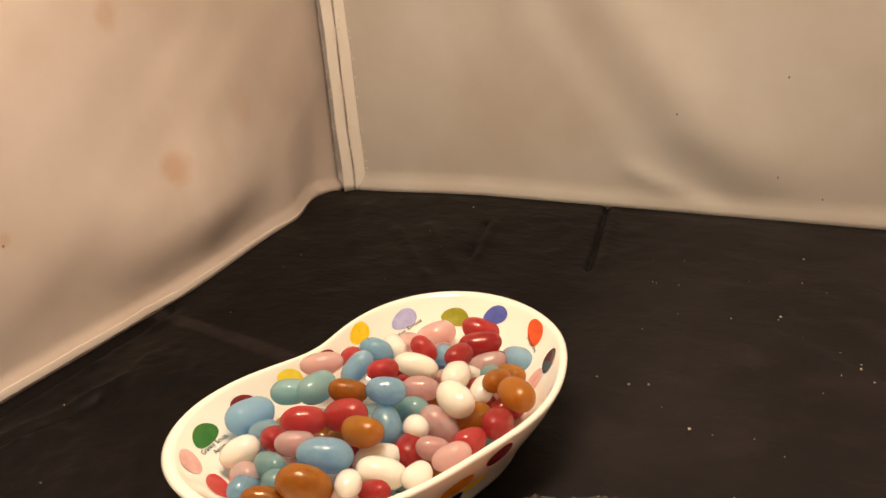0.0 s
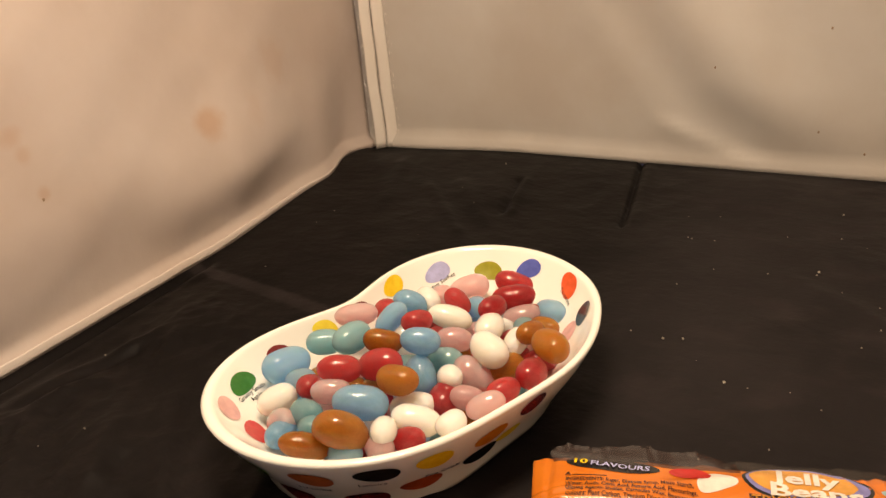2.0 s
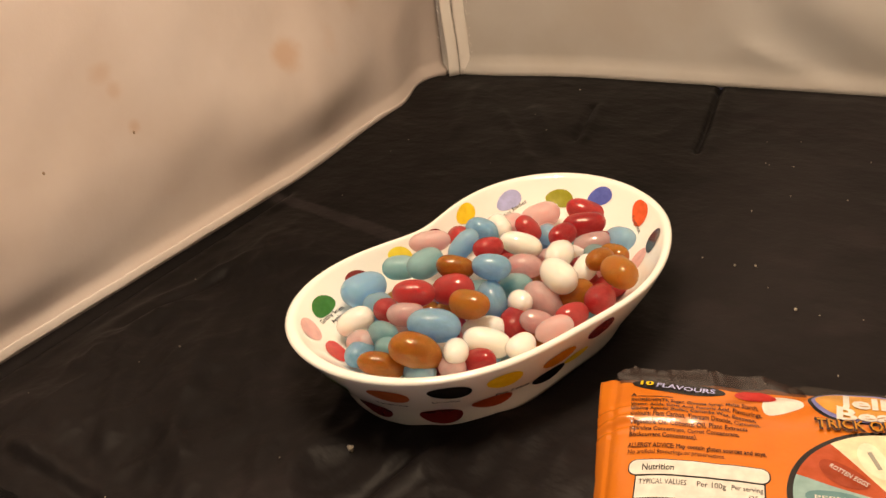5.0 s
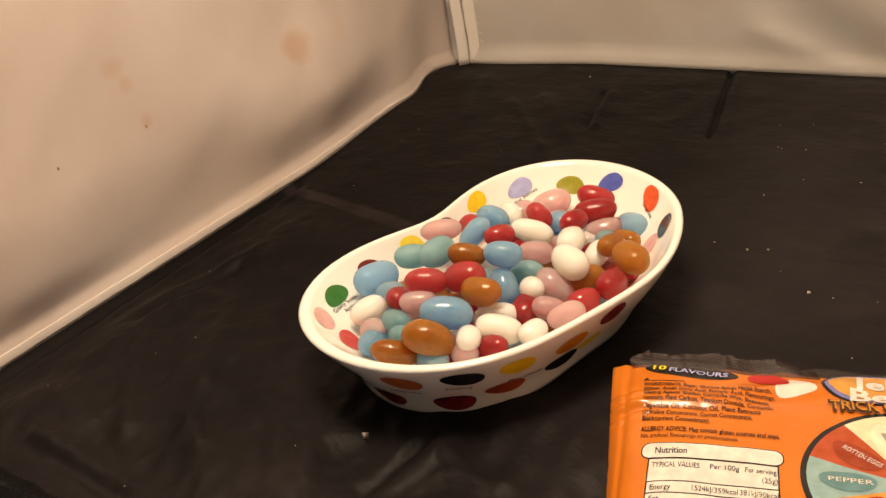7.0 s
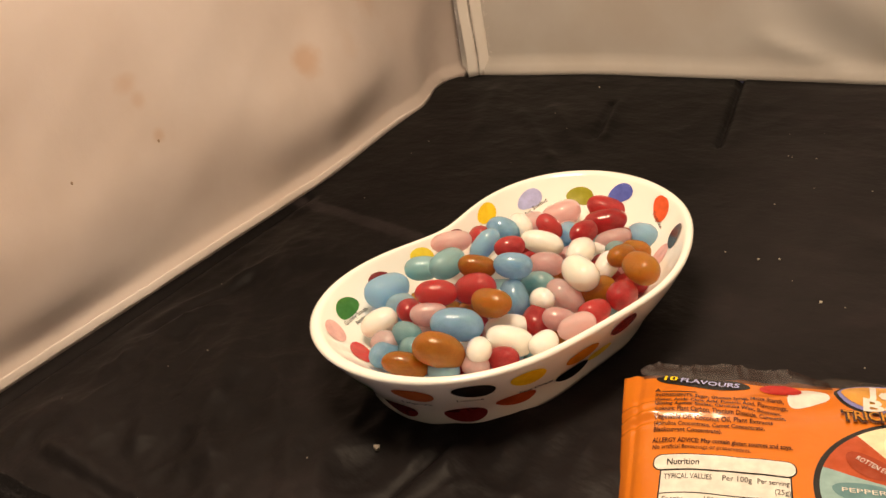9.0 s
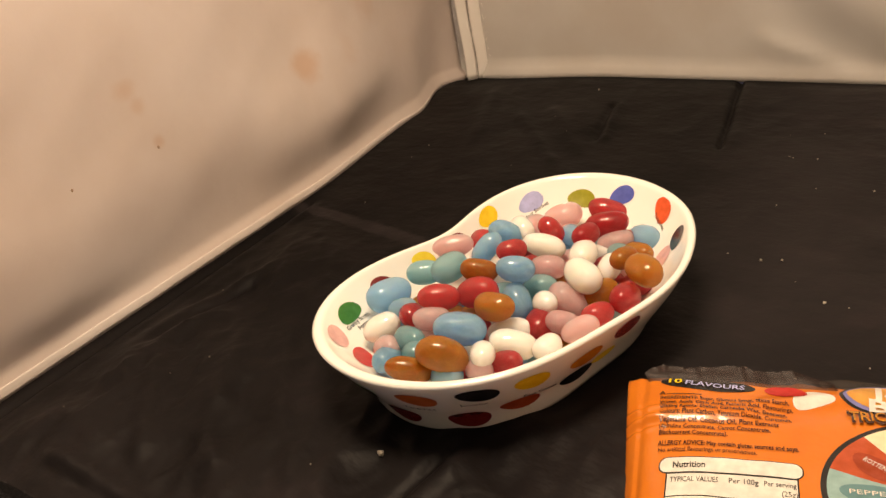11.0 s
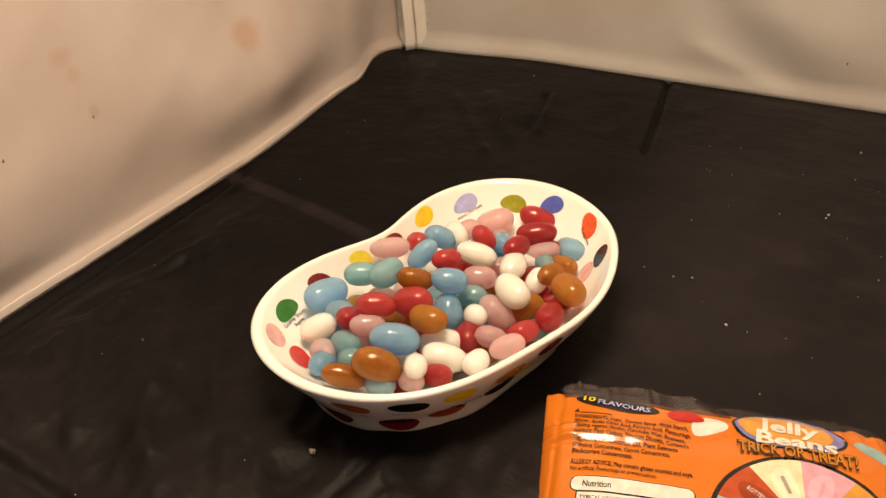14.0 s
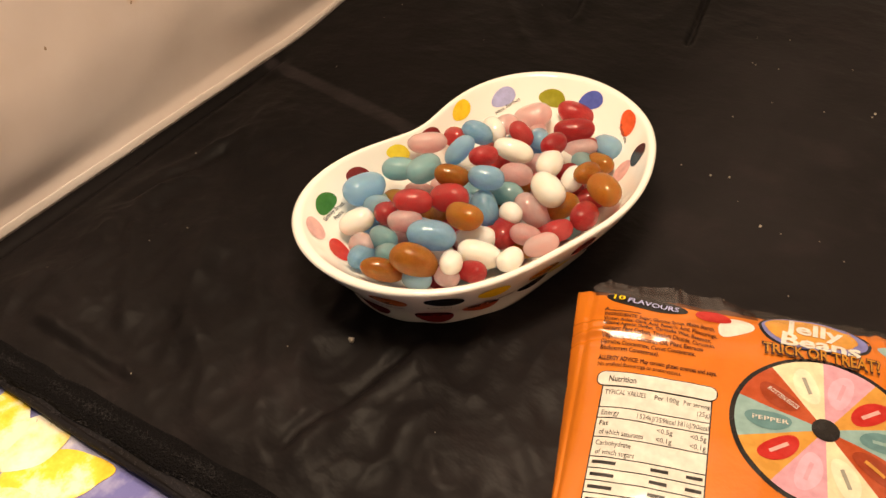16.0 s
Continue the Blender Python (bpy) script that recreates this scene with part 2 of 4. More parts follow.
# sagging folds of the left side: where along it, how high, width, height, depth
DENTS = ((0.165, 0.014, 0.040, 0.012, 0.0060), (0.285, 0.048, 0.055, 0.034, 0.0050), (0.325, 0.020, 0.024, 0.016, 0.0060), (0.372, 0.022, 0.028, 0.018, 0.0105), (0.412, 0.025, 0.034, 0.019, 0.0085))


def left_wall(a, b):
    y, z = Y0 + a * (0.538 - Y0), -0.002 + b * (TOP + 0.002)
    high = smoothstep(0.0, 0.090, z)
    taut = X0 - 0.018 * smoothstep(0.12, 0.42, y)
    x = left_line(y) * (1 - high) + taut * high - 0.004 + 0.0045 * (1 - smoothstep(0.000, 0.007, z))
    x += 0.0070 * smoothstep(0.004, 0.060 + 0.25 * max(0, y - 0.33), z) * (0.10 + 0.90 * smoothstep(0.560, 0.22, y))
    for py, pz, wide, tall, deep in DENTS:
        x += deep * math.exp(-((y - py) / wide) ** 2) * smoothstep(pz - tall, pz + tall, z) * smoothstep(pz + 6.5 * tall, pz + tall, z)
    # long shallow folds that fall from the corner towards the mouth
    lift = smoothstep(0, 0.05, z)
    fall = (y - 0.30) * 0.55 - (z - 0.10) * 0.835
    along = (y - 0.30) * 0.835 + (z - 0.10) * 0.55
    edge = smoothstep(0.538, 0.49, y)
    x += 0.0018 * wob(fall * 17, along * 4, 3) * lift * edge + 0.0008 * wob(fall * 42, along * 11, 8) * lift * edge
    x += 0.0014 * wob(y * 14, z * 14, 5) * lift * edge
    x += LEAN * max(0, z) * smoothstep(0.36, 0.538, y)
    return x, y, z


def back_line(x):
    return Y1 - 0.011 * smoothstep(-0.14, -0.246, x)


def back_wall(a, b):
    x, z = -0.275 + a * (X1 + 0.275), -0.002 + b * (TOP + 0.002)
    d = (x + 0.036) * 0.81 + (z - 0.064) * 0.587
    lift = smoothstep(0.0, 0.014, z)
    y = back_line(x) + 0.003 - 0.0040 * (1 - smoothstep(0.0, 0.012, z))
    y -= 0.010 * math.exp(-((d - 0.030) / 0.026) ** 2) * smoothstep(0.0, 0.055, z) + 0.0022 * math.exp(-((d + 0.024) / 0.016) ** 2) * lift
    y -= 0.0030 * wob(x * 8, z * 8, 5) * lift + 0.0010 * wob(x * 25, z * 18, 2) * lift
    y -= 0.0018 * ridge(x, z, -0.035, 0.024, 0.008, 0.006, 0.005)
    return x, y, z


wall_left = tagged(mesh_object("wall_left", grid(left_wall, 110, 110, (-0.003, 0, 0)), WALL_L), "creased white nylon tent side with brown stains and one tinted shade patch", "tent wall", kind="structure")
wall_back = tagged(mesh_object("wall_back", grid(back_wall, 110, 110, (0, 0.003, 0)), WALL), "creased white nylon tent back panel", "tent wall", kind="structure")
wall_right = tagged(mesh_object("wall_right", grid(lambda a, b: (X1 + 0.004 * wob(a * 4, b * 4, 1), Y0 + a * (Y1 - Y0), b * TOP), 24, 24, (0.003, 0, 0)), WALL), "plain white nylon tent side", "tent wall", kind="structure")
ceiling = tagged(mesh_object("ceiling", grid(lambda a, b: (X0 - 0.03 + a * (X1 - X0 + 0.035), Y0 + b * (Y1 - Y0 + 0.01), TOP + 0.004 - 0.004 * wob(a * 3, b * 3, 6)), 24, 24, (0, 0, 0.003)), WALL), "white nylon tent roof", "ceiling", kind="structure")


def strip(line, w, h, n=80, sag=0.0):
    """A flat rounded tape that follows line(t) -> (point, out, side)."""
    prof = [(-0.5, 0.0), (-0.5, 0.6), (-0.36, 1.0), (0.36, 1.0), (0.5, 0.6), (0.5, 0.0)]
    bm = bmesh.new()
    rows = []
    for i in range(n + 1):
        p, out, side = line(i / n)
        rows.append([bm.verts.new(Vector(p) + Vector(side) * (s * w) + Vector(out) * (k * h)) for s, k in prof])
    for a, b in zip(rows, rows[1:]):
        for j in range(len(prof)):
            bm.faces.new((a[j], a[(j + 1) % len(prof)], b[(j + 1) % len(prof)], b[j]))
    bm.faces.new(rows[0][::-1])
    bm.faces.new(rows[-1])
    bmesh.ops.recalc_face_normals(bm, faces=bm.faces)
    return bm


# corner tapes, hems
for k, (cx, cy, w) in enumerate(((-0.2515, 0.5330, 0.0080), (-0.2443, 0.5388, 0.0084))):
    def upright(t, cx=cx, cy=cy, k=k):
        z = -0.001 + t * 0.435
        s = 0.0008 * wob(z * 30, k * 5.0)
        return (cx + 0.707 * s + LEAN * z, cy + 0.707 * s, z), (0.707, -0.707, 0), (0.707, 0.707, 0)
    part("corner_tape", strip(upright, w, 0.0008), TAPE, wall_left, "white stitched webbing tape up the tent corner")
thread = bmesh.new()
pull = random.Random(21)
for _ in range(900):
    z, s = pull.uniform(0.010, 0.40), pull.choice((-0.0046, 0.0052, 0.0058, 0.0152)) + pull.gauss(0, 0.0012)
    out = 0.0012 if s < 0.005 else 0.0023
    p = Vector((-0.2520 + LEAN * z + 0.707 * s + out, 0.5325 + 0.707 * s - out, z))
    d = Vector((pull.uniform(-1, 1), pull.uniform(-0.6, 0.6), pull.uniform(-1.6, 1.6))) * 0.0016
    w = Vector((0.00013, 0.00013, 0.00005))
    tip = p + d + Vector((0.0006, -0.0006, 0))
    thread.faces.new([thread.verts.new(q) for q in (p - w, p + w, tip + w * 0.6, tip - w * 0.6)])
tagged(part("loose_thread", thread, TAPE, wall_left, "frayed white threads", smooth=False), kind="stuff")


def hem_left(t):
    y = Y0 + t * (0.515 - Y0)
    tall = 1 - 0.75 * smoothstep(0.30, 0.515, y)
    return (left_line(y) + 0.0004 - 0.0010 * smoothstep(0.30, 0.42, y), y, 0.0024 * tall + 0.0004 * wob(y * 40, 2) + 0.0003 * wob(y * 130, 6)), (1, 0, 0.3), (-0.12, 0, tall)


part("hem", strip(hem_left, 0.0046, 0.0005, 220), HEM, wall_left, "folded white hem along the tent floor")


GRIME = material("dark_grime", (0.34, 0.24, 0.16), 0.8)
for wall, fn, a, b in ((wall_left, left_wall, 0.240, 0.152), (wall_left, left_wall, 0.350, 0.150), (wall_back, back_wall, 0.669, 0.195), (wall_back, back_wall, 0.667, 0.063), (wall_back, back_wall, 0.543, 0.147), (wall_back, back_wall, 0.72, 0.035)):
    p = Vector(fn(a, b))
    dot = bmesh.new()
    bmesh.ops.create_icosphere(dot, subdivisions=1, radius=0.0007, matrix=Matrix.Translation(p) @ Matrix.Diagonal((0.5, 1, 1.4, 1) if wall is wall_left else (1, 0.5, 1.4, 1)))
    part("dirt_speck", dot, GRIME, wall)


# ---- black cloth floor ----
# pressed creases and soft folds of the cloth: from, to, half width, height
CREASES = ((-0.0545, 0.551, -0.0355, 0.441, 0.0018, -0.0034), (-0.0480, 0.551, -0.0300, 0.448, 0.0040, 0.0012),
           (-0.1190, 0.4900, -0.1085, 0.4420, 0.0026, -0.0022), (-0.1140, 0.4900, -0.1035, 0.4440, 0.0040, 0.0018),
           (-0.0438, 0.1730, -0.0571, 0.1230, 0.0032, -0.0030), (-0.0380, 0.1690, -0.0500, 0.1210, 0.0048, 0.0026),
           (-0.1764, 0.1125, -0.1281, 0.1125, 0.0030, -0.0022), (-0.1790, 0.1185, -0.1250, 0.1175, 0.0045, 0.0020),
           (-0.0910, 0.1530, -0.0640, 0.1180, 0.0045, 0.0022), (-0.1520, 0.4750, -0.1120, 0.4220, 0.0050, 0.0014),
           (-0.1700, 0.4640, -0.1220, 0.4070, 0.0040, 0.0014), (-0.2150, 0.5050, -0.1900, 0.4400, 0.0060, 0.0012),
           (-0.2040, 0.2390, -0.2170, 0.1890, 0.0050, 0.0024), (-0.1980, 0.2350, -0.2090, 0.1900, 0.0035, -0.0016),
           (-0.1650, 0.2000, -0.1250, 0.1450, 0.0060, 0.0026), (-0.1500, 0.2150, -0.1120, 0.1700, 0.0050, 0.0022),
           (-0.1950, 0.1800, -0.1500, 0.1350, 0.0050, 0.0028), (0.0600, 0.4000, 0.1500, 0.3300, 0.0050, 0.0010))


def floor_height(x, y):
    near = max(smoothstep(0.28, 0.14, y), smoothstep(-0.13, -0.20, x) * smoothstep(0.34, 0.24, y))
    z = near * (0.0032 * wob(x * 22, y * 26, 1) + 0.0040 * (0.5 - abs(wob(x * 40 + 3, y * 30, 4))) + 0.0018 * (0.5 - abs(wob(x * 85, y * 60 + 5, 2))))
    z += near * 0.0010 * (0.5 - abs(wob(x * 75 + y * 40, y * 50 - x * 20, 6))) + near * 0.0005 * (0.5 - abs(wob(x * 130 - y * 60, y * 90, 12)))
    z += near * 0.0062 * (0.5 - abs(wob(x * 18 + y * 9, y * 20, 9)))
    z += 0.0012 * wob(x * 16, y * 16, 7) + 0.0012 * (0.5 - abs(wob(x * 30, y * 22, 3)))
    for ax, ay, bx, by, wide, high in CREASES[2:]:
        z += high * ridge(x, y, ax, ay, bx, by, wide)
    z *= 1 - 0.9 * ridge(x, y, -0.240, 0.318, -0.118, 0.297, 0.0130)
    edge = smoothstep(left_line(y) + 0.012, left_line(y) + 0.045, x) * smoothstep(back_line(x) - 0.003, back_line(x) - 0.02, y)
    z = z * edge - 0.0005 * (1 - edge)
    for ax, ay, bx, by, wide, high in CREASES[:2]:
        z += high * ridge(x, y, ax, ay, bx, by, wide) * (1 if high < 0 else smoothstep(0.549, 0.530, y))
    z -= 0.0020 * ridge(x, y, -0.2335, 0.11, -0.2350, 0.32, 0.0030)
    z += 0.0014 * ridge(x, y, -0.2265, 0.11, -0.2280, 0.32, 0.0032) * (0.6 + wob(y * 60, 4))
    return z * smoothstep(0.100, 0.118, y) - 0.0012 * smoothstep(0.100, 0.093, y)


def floor_sheet(a, b):
    x, y = X0 - 0.026 + a * (X1 - X0 + 0.026), 0.0905 + b * (Y1 + 0.002 - 0.0905)
    x = max(x, left_line(y) - 0.001) if y < 0.53 else max(x, -0.259)
    z = floor_height(x, y) - 0.0006
    return x, min(y, back_line(x) + 0.001), z


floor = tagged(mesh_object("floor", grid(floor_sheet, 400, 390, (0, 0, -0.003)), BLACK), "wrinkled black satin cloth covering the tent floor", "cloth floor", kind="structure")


def velcro_y(x):
    return 0.0970 + 0.036 * (x + 0.169) * smoothstep(0.10, -0.02, x)


def velcro_line(t):
    x = X0 + 0.002 + t * (X1 - X0 - 0.004)
    return (x, velcro_y(x) + 0.0010 * wob(x * 35, 1), -0.0030 + 0.0006 * wob(x * 60, 3)), (0, 0, 1), (0, 1 + 0.2 * wob(x * 50, 8), 0)


def binding_line(t):
    x = X0 + 0.002 + t * (X1 - X0 - 0.004)
    return (x, 0.0915 + 0.0008 * wob(x * 18, 5) + 0.0004 * wob(x * 70, 2), -0.0040 + 0.0005 * wob(x * 45, 7)), (0, 0.15, 1), (0, 1, 0.25)


part("velcro_strip", strip(velcro_line, 0.0120, 0.0040, 140), VELCRO, floor, "fuzzy black loop tape along the cloth edge")
FUZZ = material("grey_black_loops", (0.026, 0.023, 0.025), 0.85)
fuzz = bmesh.new()
tuft = random.Random(8)
for _ in range(15000):
    x = tuft.uniform(X0 + 0.004, 0.05)
    off = tuft.gauss(0, 0.0040)
    p = Vector((x, velcro_y(x) + off, 0.0009 - 0.0016 * min(1, abs(off) / 0.007)))
    d = Vector((tuft.uniform(-1, 1), tuft.uniform(-1, 1), tuft.uniform(0.2, 1.2))) * 0.0012
    w = Vector((tuft.uniform(-1, 1), tuft.uniform(-1, 1), 0)) * 0.00018
    fuzz.faces.new([fuzz.verts.new(p - w), fuzz.verts.new(p + w), fuzz.verts.new(p + d)])
tagged(part("fuzz", fuzz, FUZZ, floor, "fuzzy black loops", smooth=False), kind="stuff")
part("binding", strip(binding_line, 0.0050, 0.0022, 160), BINDING, floor, "dark ribbed edge binding")

# ---- flowered tablecloth under the tent ----
PRINT = material("flowered_cotton", (0.80, 0.77, 0.66), 0.75)
_a = ramp(PRINT, noise_tex(PRINT, 26, 5, rough=0.6), "Fac", [(0.34, (0.80, 0.76, 0.70)), (0.42, (0.42, 0.42, 0.62)), (0.55, (0.15, 0.15, 0.42))])
wire(PRINT, _a, "Color", shader(PRINT), "Base Color")
bump(PRINT, noise_tex(PRINT, 900, 2), "Fac", 0.3, 0.0004)
PETAL = material("yellow_petal_print", (0.78, 0.52, 0.06), 0.75)
_p = ramp(PETAL, noise_tex(PETAL, 55, 5, rough=0.6), "Fac", [(0.34, (0.86, 0.46, 0.01)), (0.48, (0.88, 0.66, 0.06)), (0.58, (0.90, 0.84, 0.60))])
wire(PETAL, _p, "Color", shader(PETAL), "Base Color")
bump(PETAL, noise_tex(PETAL, 900, 2), "Fac", 0.3, 0.0004)
PALE = material("cream_petal_print", (0.86, 0.80, 0.62), 0.75)
_q = ramp(PALE, noise_tex(PALE, 60, 5, rough=0.6), "Fac", [(0.36, (0.88, 0.66, 0.12)), (0.50, (0.86, 0.78, 0.52)), (0.62, (0.86, 0.82, 0.72))])
wire(PALE, _q, "Color", shader(PALE), "Base Color")
bump(PALE, noise_tex(PALE, 900, 2), "Fac", 0.3, 0.0004)
table = tagged(mesh_object("tablecloth", grid(lambda a, b: (-0.9 + 1.8 * a, -0.75 + 1.5 * b, -0.0085), 20, 20, (0, 0, -0.02)), PRINT), "white cotton tablecloth printed with yellow and blue flowers", "tablecloth", kind="structure")


def petal(cx, cy, ang, l, w, z):
    bm = bmesh.new()
    n = 44
    vs = []
    for i in range(n):
        a = 2 * math.pi * i / n
        k = 1 + 0.10 * wob(cx * 50 + math.cos(a) * 1.5, cy * 50 + math.sin(a) * 1.5)
        u, v = l * (0.5 + 0.5 * math.cos(a)) * k, w * math.sin(a) * (0.55 + 0.45 * math.sin(math.pi * (0.5 + 0.5 * math.cos(a)) * 0.8 + 0.3)) * k
        vs.append(bm.verts.new((cx + u * math.cos(ang) - v * math.sin(ang), cy + u * math.sin(ang) + v * math.cos(ang), z)))
    bm.faces.new(vs)
    return bm


for fx, fy, rot, count, size in ((-0.146, 0.059, 0.62, 8, 0.050), (-0.235, 0.045, 1.0, 8, 0.052), (-0.07, -0.03, 0.2, 9, 0.05), (-0.205, -0.06, 0.6, 9, 0.05), (0.07, 0.02, 0.9, 8, 0.045)):
    for i in range(count):
        a = rot + 2 * math.pi * i / count
        part("printed_petal", petal(fx + 0.007 * math.cos(a), fy + 0.007 * math.sin(a), a, size * (0.8 + 0.2 * math.sin(i * 5.1)), size * 0.23, -0.0082 + 0.00012 * i), PALE if i % 3 == 1 else PETAL, table, smooth=False)
    heart = bmesh.new()
    bmesh.ops.create_circle(heart, cap_ends=True, segments=18, radius=0.009, matrix=pose(fx, fy, -0.0068))
    part("printed_heart", heart, INK["orange"], table, smooth=False)

# ---- the dish ----
CX, CY, RIM = -0.050, 0.250, 0.0325
WAVES = (-0.81, -1.35, -13.53, 7.85, 3.65, -2.51, -0.12, 1.04, 0.46, -0.11)


def radius(a):
    r = 66.41
    for k in range(5):
        r += WAVES[2 * k] * math.cos((k + 1) * a) + WAVES[2 * k + 1] * math.sin((k + 1) * a)
    turn = (a + math.pi) % (2 * math.pi) - math.pi
    return (r + 1.0 * math.exp(-((turn - 0.92) / 0.30) ** 2) + 0.8 * math.exp(-((turn - 1.75) / 0.40) ** 2)) / 1000


def dish_inner(a, k):
    return Vector((CX + k * radius(a) * math.cos(a), CY + k * radius(a) * math.sin(a), 0.005 + (RIM - 0.0055) * (k / 0.945) ** 4))


def foot_bulge(a, k):
    """The foot stands out a little towards the tent's mouth and is drawn in on the long convex side."""
    out = 0.0036 * max(0, math.cos(a + radians(95))) ** 1.5 * smoothstep(0.85, 0.745, k)
    drawn = 0.0042 * max(0, math.cos(a + radians(8))) * smoothstep(0.99, 0.80, k)
    return out - drawn


def dish_outer(a, k):
    r = k * radius(a) + foot_bulge(a, k)
    return Vector((CX + r * math.cos(a), CY + r * math.sin(a), RIM * max(0, (k - 0.74) / 0.26) ** 1.15))


def dish_body():
    n = 144
    bm = bmesh.new()
    rings = []
    profile = [("i", k) for k in (0.05, 0.3, 0.5, 0.6, 0.68, 0.75, 0.81, 0.86, 0.90, 0.925, 0.94)]
    profile += [("r", 0.950, 0.9995), ("r", 0.960, 1.010), ("r", 0.972, 1.014), ("r", 0.985, 1.008), ("r", 0.995, 0.988)]
    profile += [("o", k) for k in (0.992, 0.975, 0.95, 0.92, 0.89, 0.86, 0.83, 0.80, 0.775, 0.755)]
    profile += [("f", 0.742, 0.0012), ("f", 0.725, 0.0), ("f", 0.70, 0.0), ("f", 0.69, 0.002), ("f", 0.35, 0.003)]
    for pr in profile:
        ring = []
        for i in range(n):
            a = 2 * math.pi * i / n
            if pr[0] == "i":
                p = dish_inner(a, pr[1])
            elif pr[0] == "o":
                p = dish_outer(a, pr[1])
            else:
                p = dish_inner(a, pr[1])
                if pr[0] == "f":
                    p += Vector((math.cos(a), math.sin(a), 0)) * foot_bulge(a, 0.74)
                p.z = RIM * pr[2] if pr[0] == "r" else pr[2]
            ring.append(bm.verts.new(p))
        rings.append(ring)
    for r0, r1 in zip(rings, rings[1:]):
        for i in range(n):
            bm.faces.new((r0[i], r1[i], r1[(i + 1) % n], r0[(i + 1) % n]))
    bm.faces.new(rings[0])
    bm.faces.new(rings[-1][::-1])
    bmesh.ops.recalc_face_normals(bm, faces=bm.faces)
    return bm


dish = tagged(new("candy_dish"), "bean-shaped white ceramic dish printed with coloured jelly beans, filled with sweets", "dish")
part("body", dish_body(), GLAZE, dish, "glossy white glazed ceramic")


def on_dish(side, a, k):
    """A point of the dish's wall with its directions round, up and out of the glaze."""
    fn = dish_inner if side == "in" else dish_outer
    e = 1e-3
    p = fn(a, k)
    tu = (fn(a + e, k) - fn(a - e, k)).normalized()
    tv = (fn(a, k + e) - fn(a, k - e)).normalized()
    n = tu.cross(tv)
    if (n.z < 0) == (side == "in"):
        n = -n
    return p, tu, tv, n


def wrap(side, a, k, u, v, lift):
    """The place on the dish's wall u round and v up (metres) from (a, k)."""
    fn = dish_inner if side == "in" else dish_outer
    e = 1e-3
    su = (fn(a + e, k) - fn(a - e, k)).length / (2 * e)
    sv = (fn(a, k + e) - fn(a, k - e)).length / (2 * e)
    a2, k2 = a + u / su, k + v / sv
    if side == "in":
        k2 = min(0.943, k2)
    else:
        k2 = min(0.992, max(0.743, k2))
    p, _, _, n = on_dish(side, a2, k2)
    return p + n * lift


def dish_print(side, colour, a, k, la, lb, turn):
    """A bean printed on the glaze: half length la, half width lb in mm, turned from the way round the dish."""
    bm = bmesh.new()
    c, s = math.cos(radians(turn)), math.sin(radians(turn))
    n, rings = 28, 4
    mid = bm.verts.new(wrap(side, a, k, 0, 0, 0.00025))
    rows = []
    for j in range(1, rings + 1):
        row = []
        for i in range(n):
            t = 2 * math.pi * i / n
            x, y = la * math.cos(t), lb * math.sin(t) * (1 + 0.10 * math.cos(t))
            y += 0.14 * lb * ((x / la) ** 2 - 0.4)
            x, y = x * j / rings / 1000, y * j / rings / 1000
            row.append(bm.verts.new(wrap(side, a, k, x * c - y * s, x * s + y * c, 0.00025)))
        rows.append(row)
    for i in range(n):
        bm.faces.new((mid, rows[0][i], rows[0][(i + 1) % n]))
        for r0, r1 in zip(rows, rows[1:]):
            bm.faces.new((r0[i], r1[i], r1[(i + 1) % n], r0[(i + 1) % n]))
    bmesh.ops.recalc_face_normals(bm, faces=bm.faces)
    part("printed_bean", bm, INK[colour], dish, colour + " bean printed under the glaze")


def letters(text, width=None, size=1.0, align="LEFT", bold=0.0):
    """A flat mesh of words, as wide as width."""
    cu = bpy.data.curves.new("words", "FONT")
    cu.body, cu.size, cu.align_x, cu.resolution_u, cu.offset = text, size, align, 2, bold
    ob = new("words", cu)
    bpy.context.view_layer.update()
    me = bpy.data.meshes.new_from_object(ob.evaluated_get(bpy.context.evaluated_depsgraph_get()))
    bpy.data.objects.remove(ob)
    bm = bmesh.new()
    bm.from_mesh(me)
    bpy.data.meshes.remove(me)
    if width:
        xs = [v.co.x for v in bm.verts]
        f = width / (max(xs) - min(xs))
        for v in bm.verts:
            v.co.x *= f
    return bm


def dish_caption(side, text, a, k, u, v, turn, size):
    bm = letters(text, None, size, "CENTER")
    c, s = math.cos(radians(turn)), math.sin(radians(turn))
    for w in bm.verts:
        x, y = w.co.x, w.co.y if side == "out" else -w.co.y
        w.co = wrap(side, a, k, u + x * c - y * s, v + x * s + y * c, 0.0003)
    part("caption", bm, INK["black"], dish, "tiny dark flavour name", smooth=False)


dish_print("in", "green", -2.459, 0.882, 6.9, 4.2, -176)
dish_print("in", "pink", -2.238, 0.896, 6.0, 4.8, -12)
dish_print("in", "red", -2.122, 0.81, 7.2, 5.0, 6)
dish_print("in", "lilac", 2.030, 0.884, 6.1, 4.4, 173)
dish_print("in", "olive", 1.701, 0.868, 6.4, 4.1, -169)
dish_print("in", "blue", 1.445, 0.894, 6.3, 4.1, 149)
dish_print("in", "orange", 1.100, 0.905, 6.0, 4.8, -145)
dish_print("in", "black", 0.788, 0.889, 5.0, 5.0, 49)
dish_print("in", "pink", 0.792, 0.798, 5.1, 5.0, 39)
dish_print("in", "gold", 2.380, 0.905, 6.2, 4.3, -171)
dish_print("in", "maroon", 2.819, 0.905, 6.3, 3.6, -164)
dish_print("in", "yellow", 3.186, 0.898, 4.9, 3.6, -158)
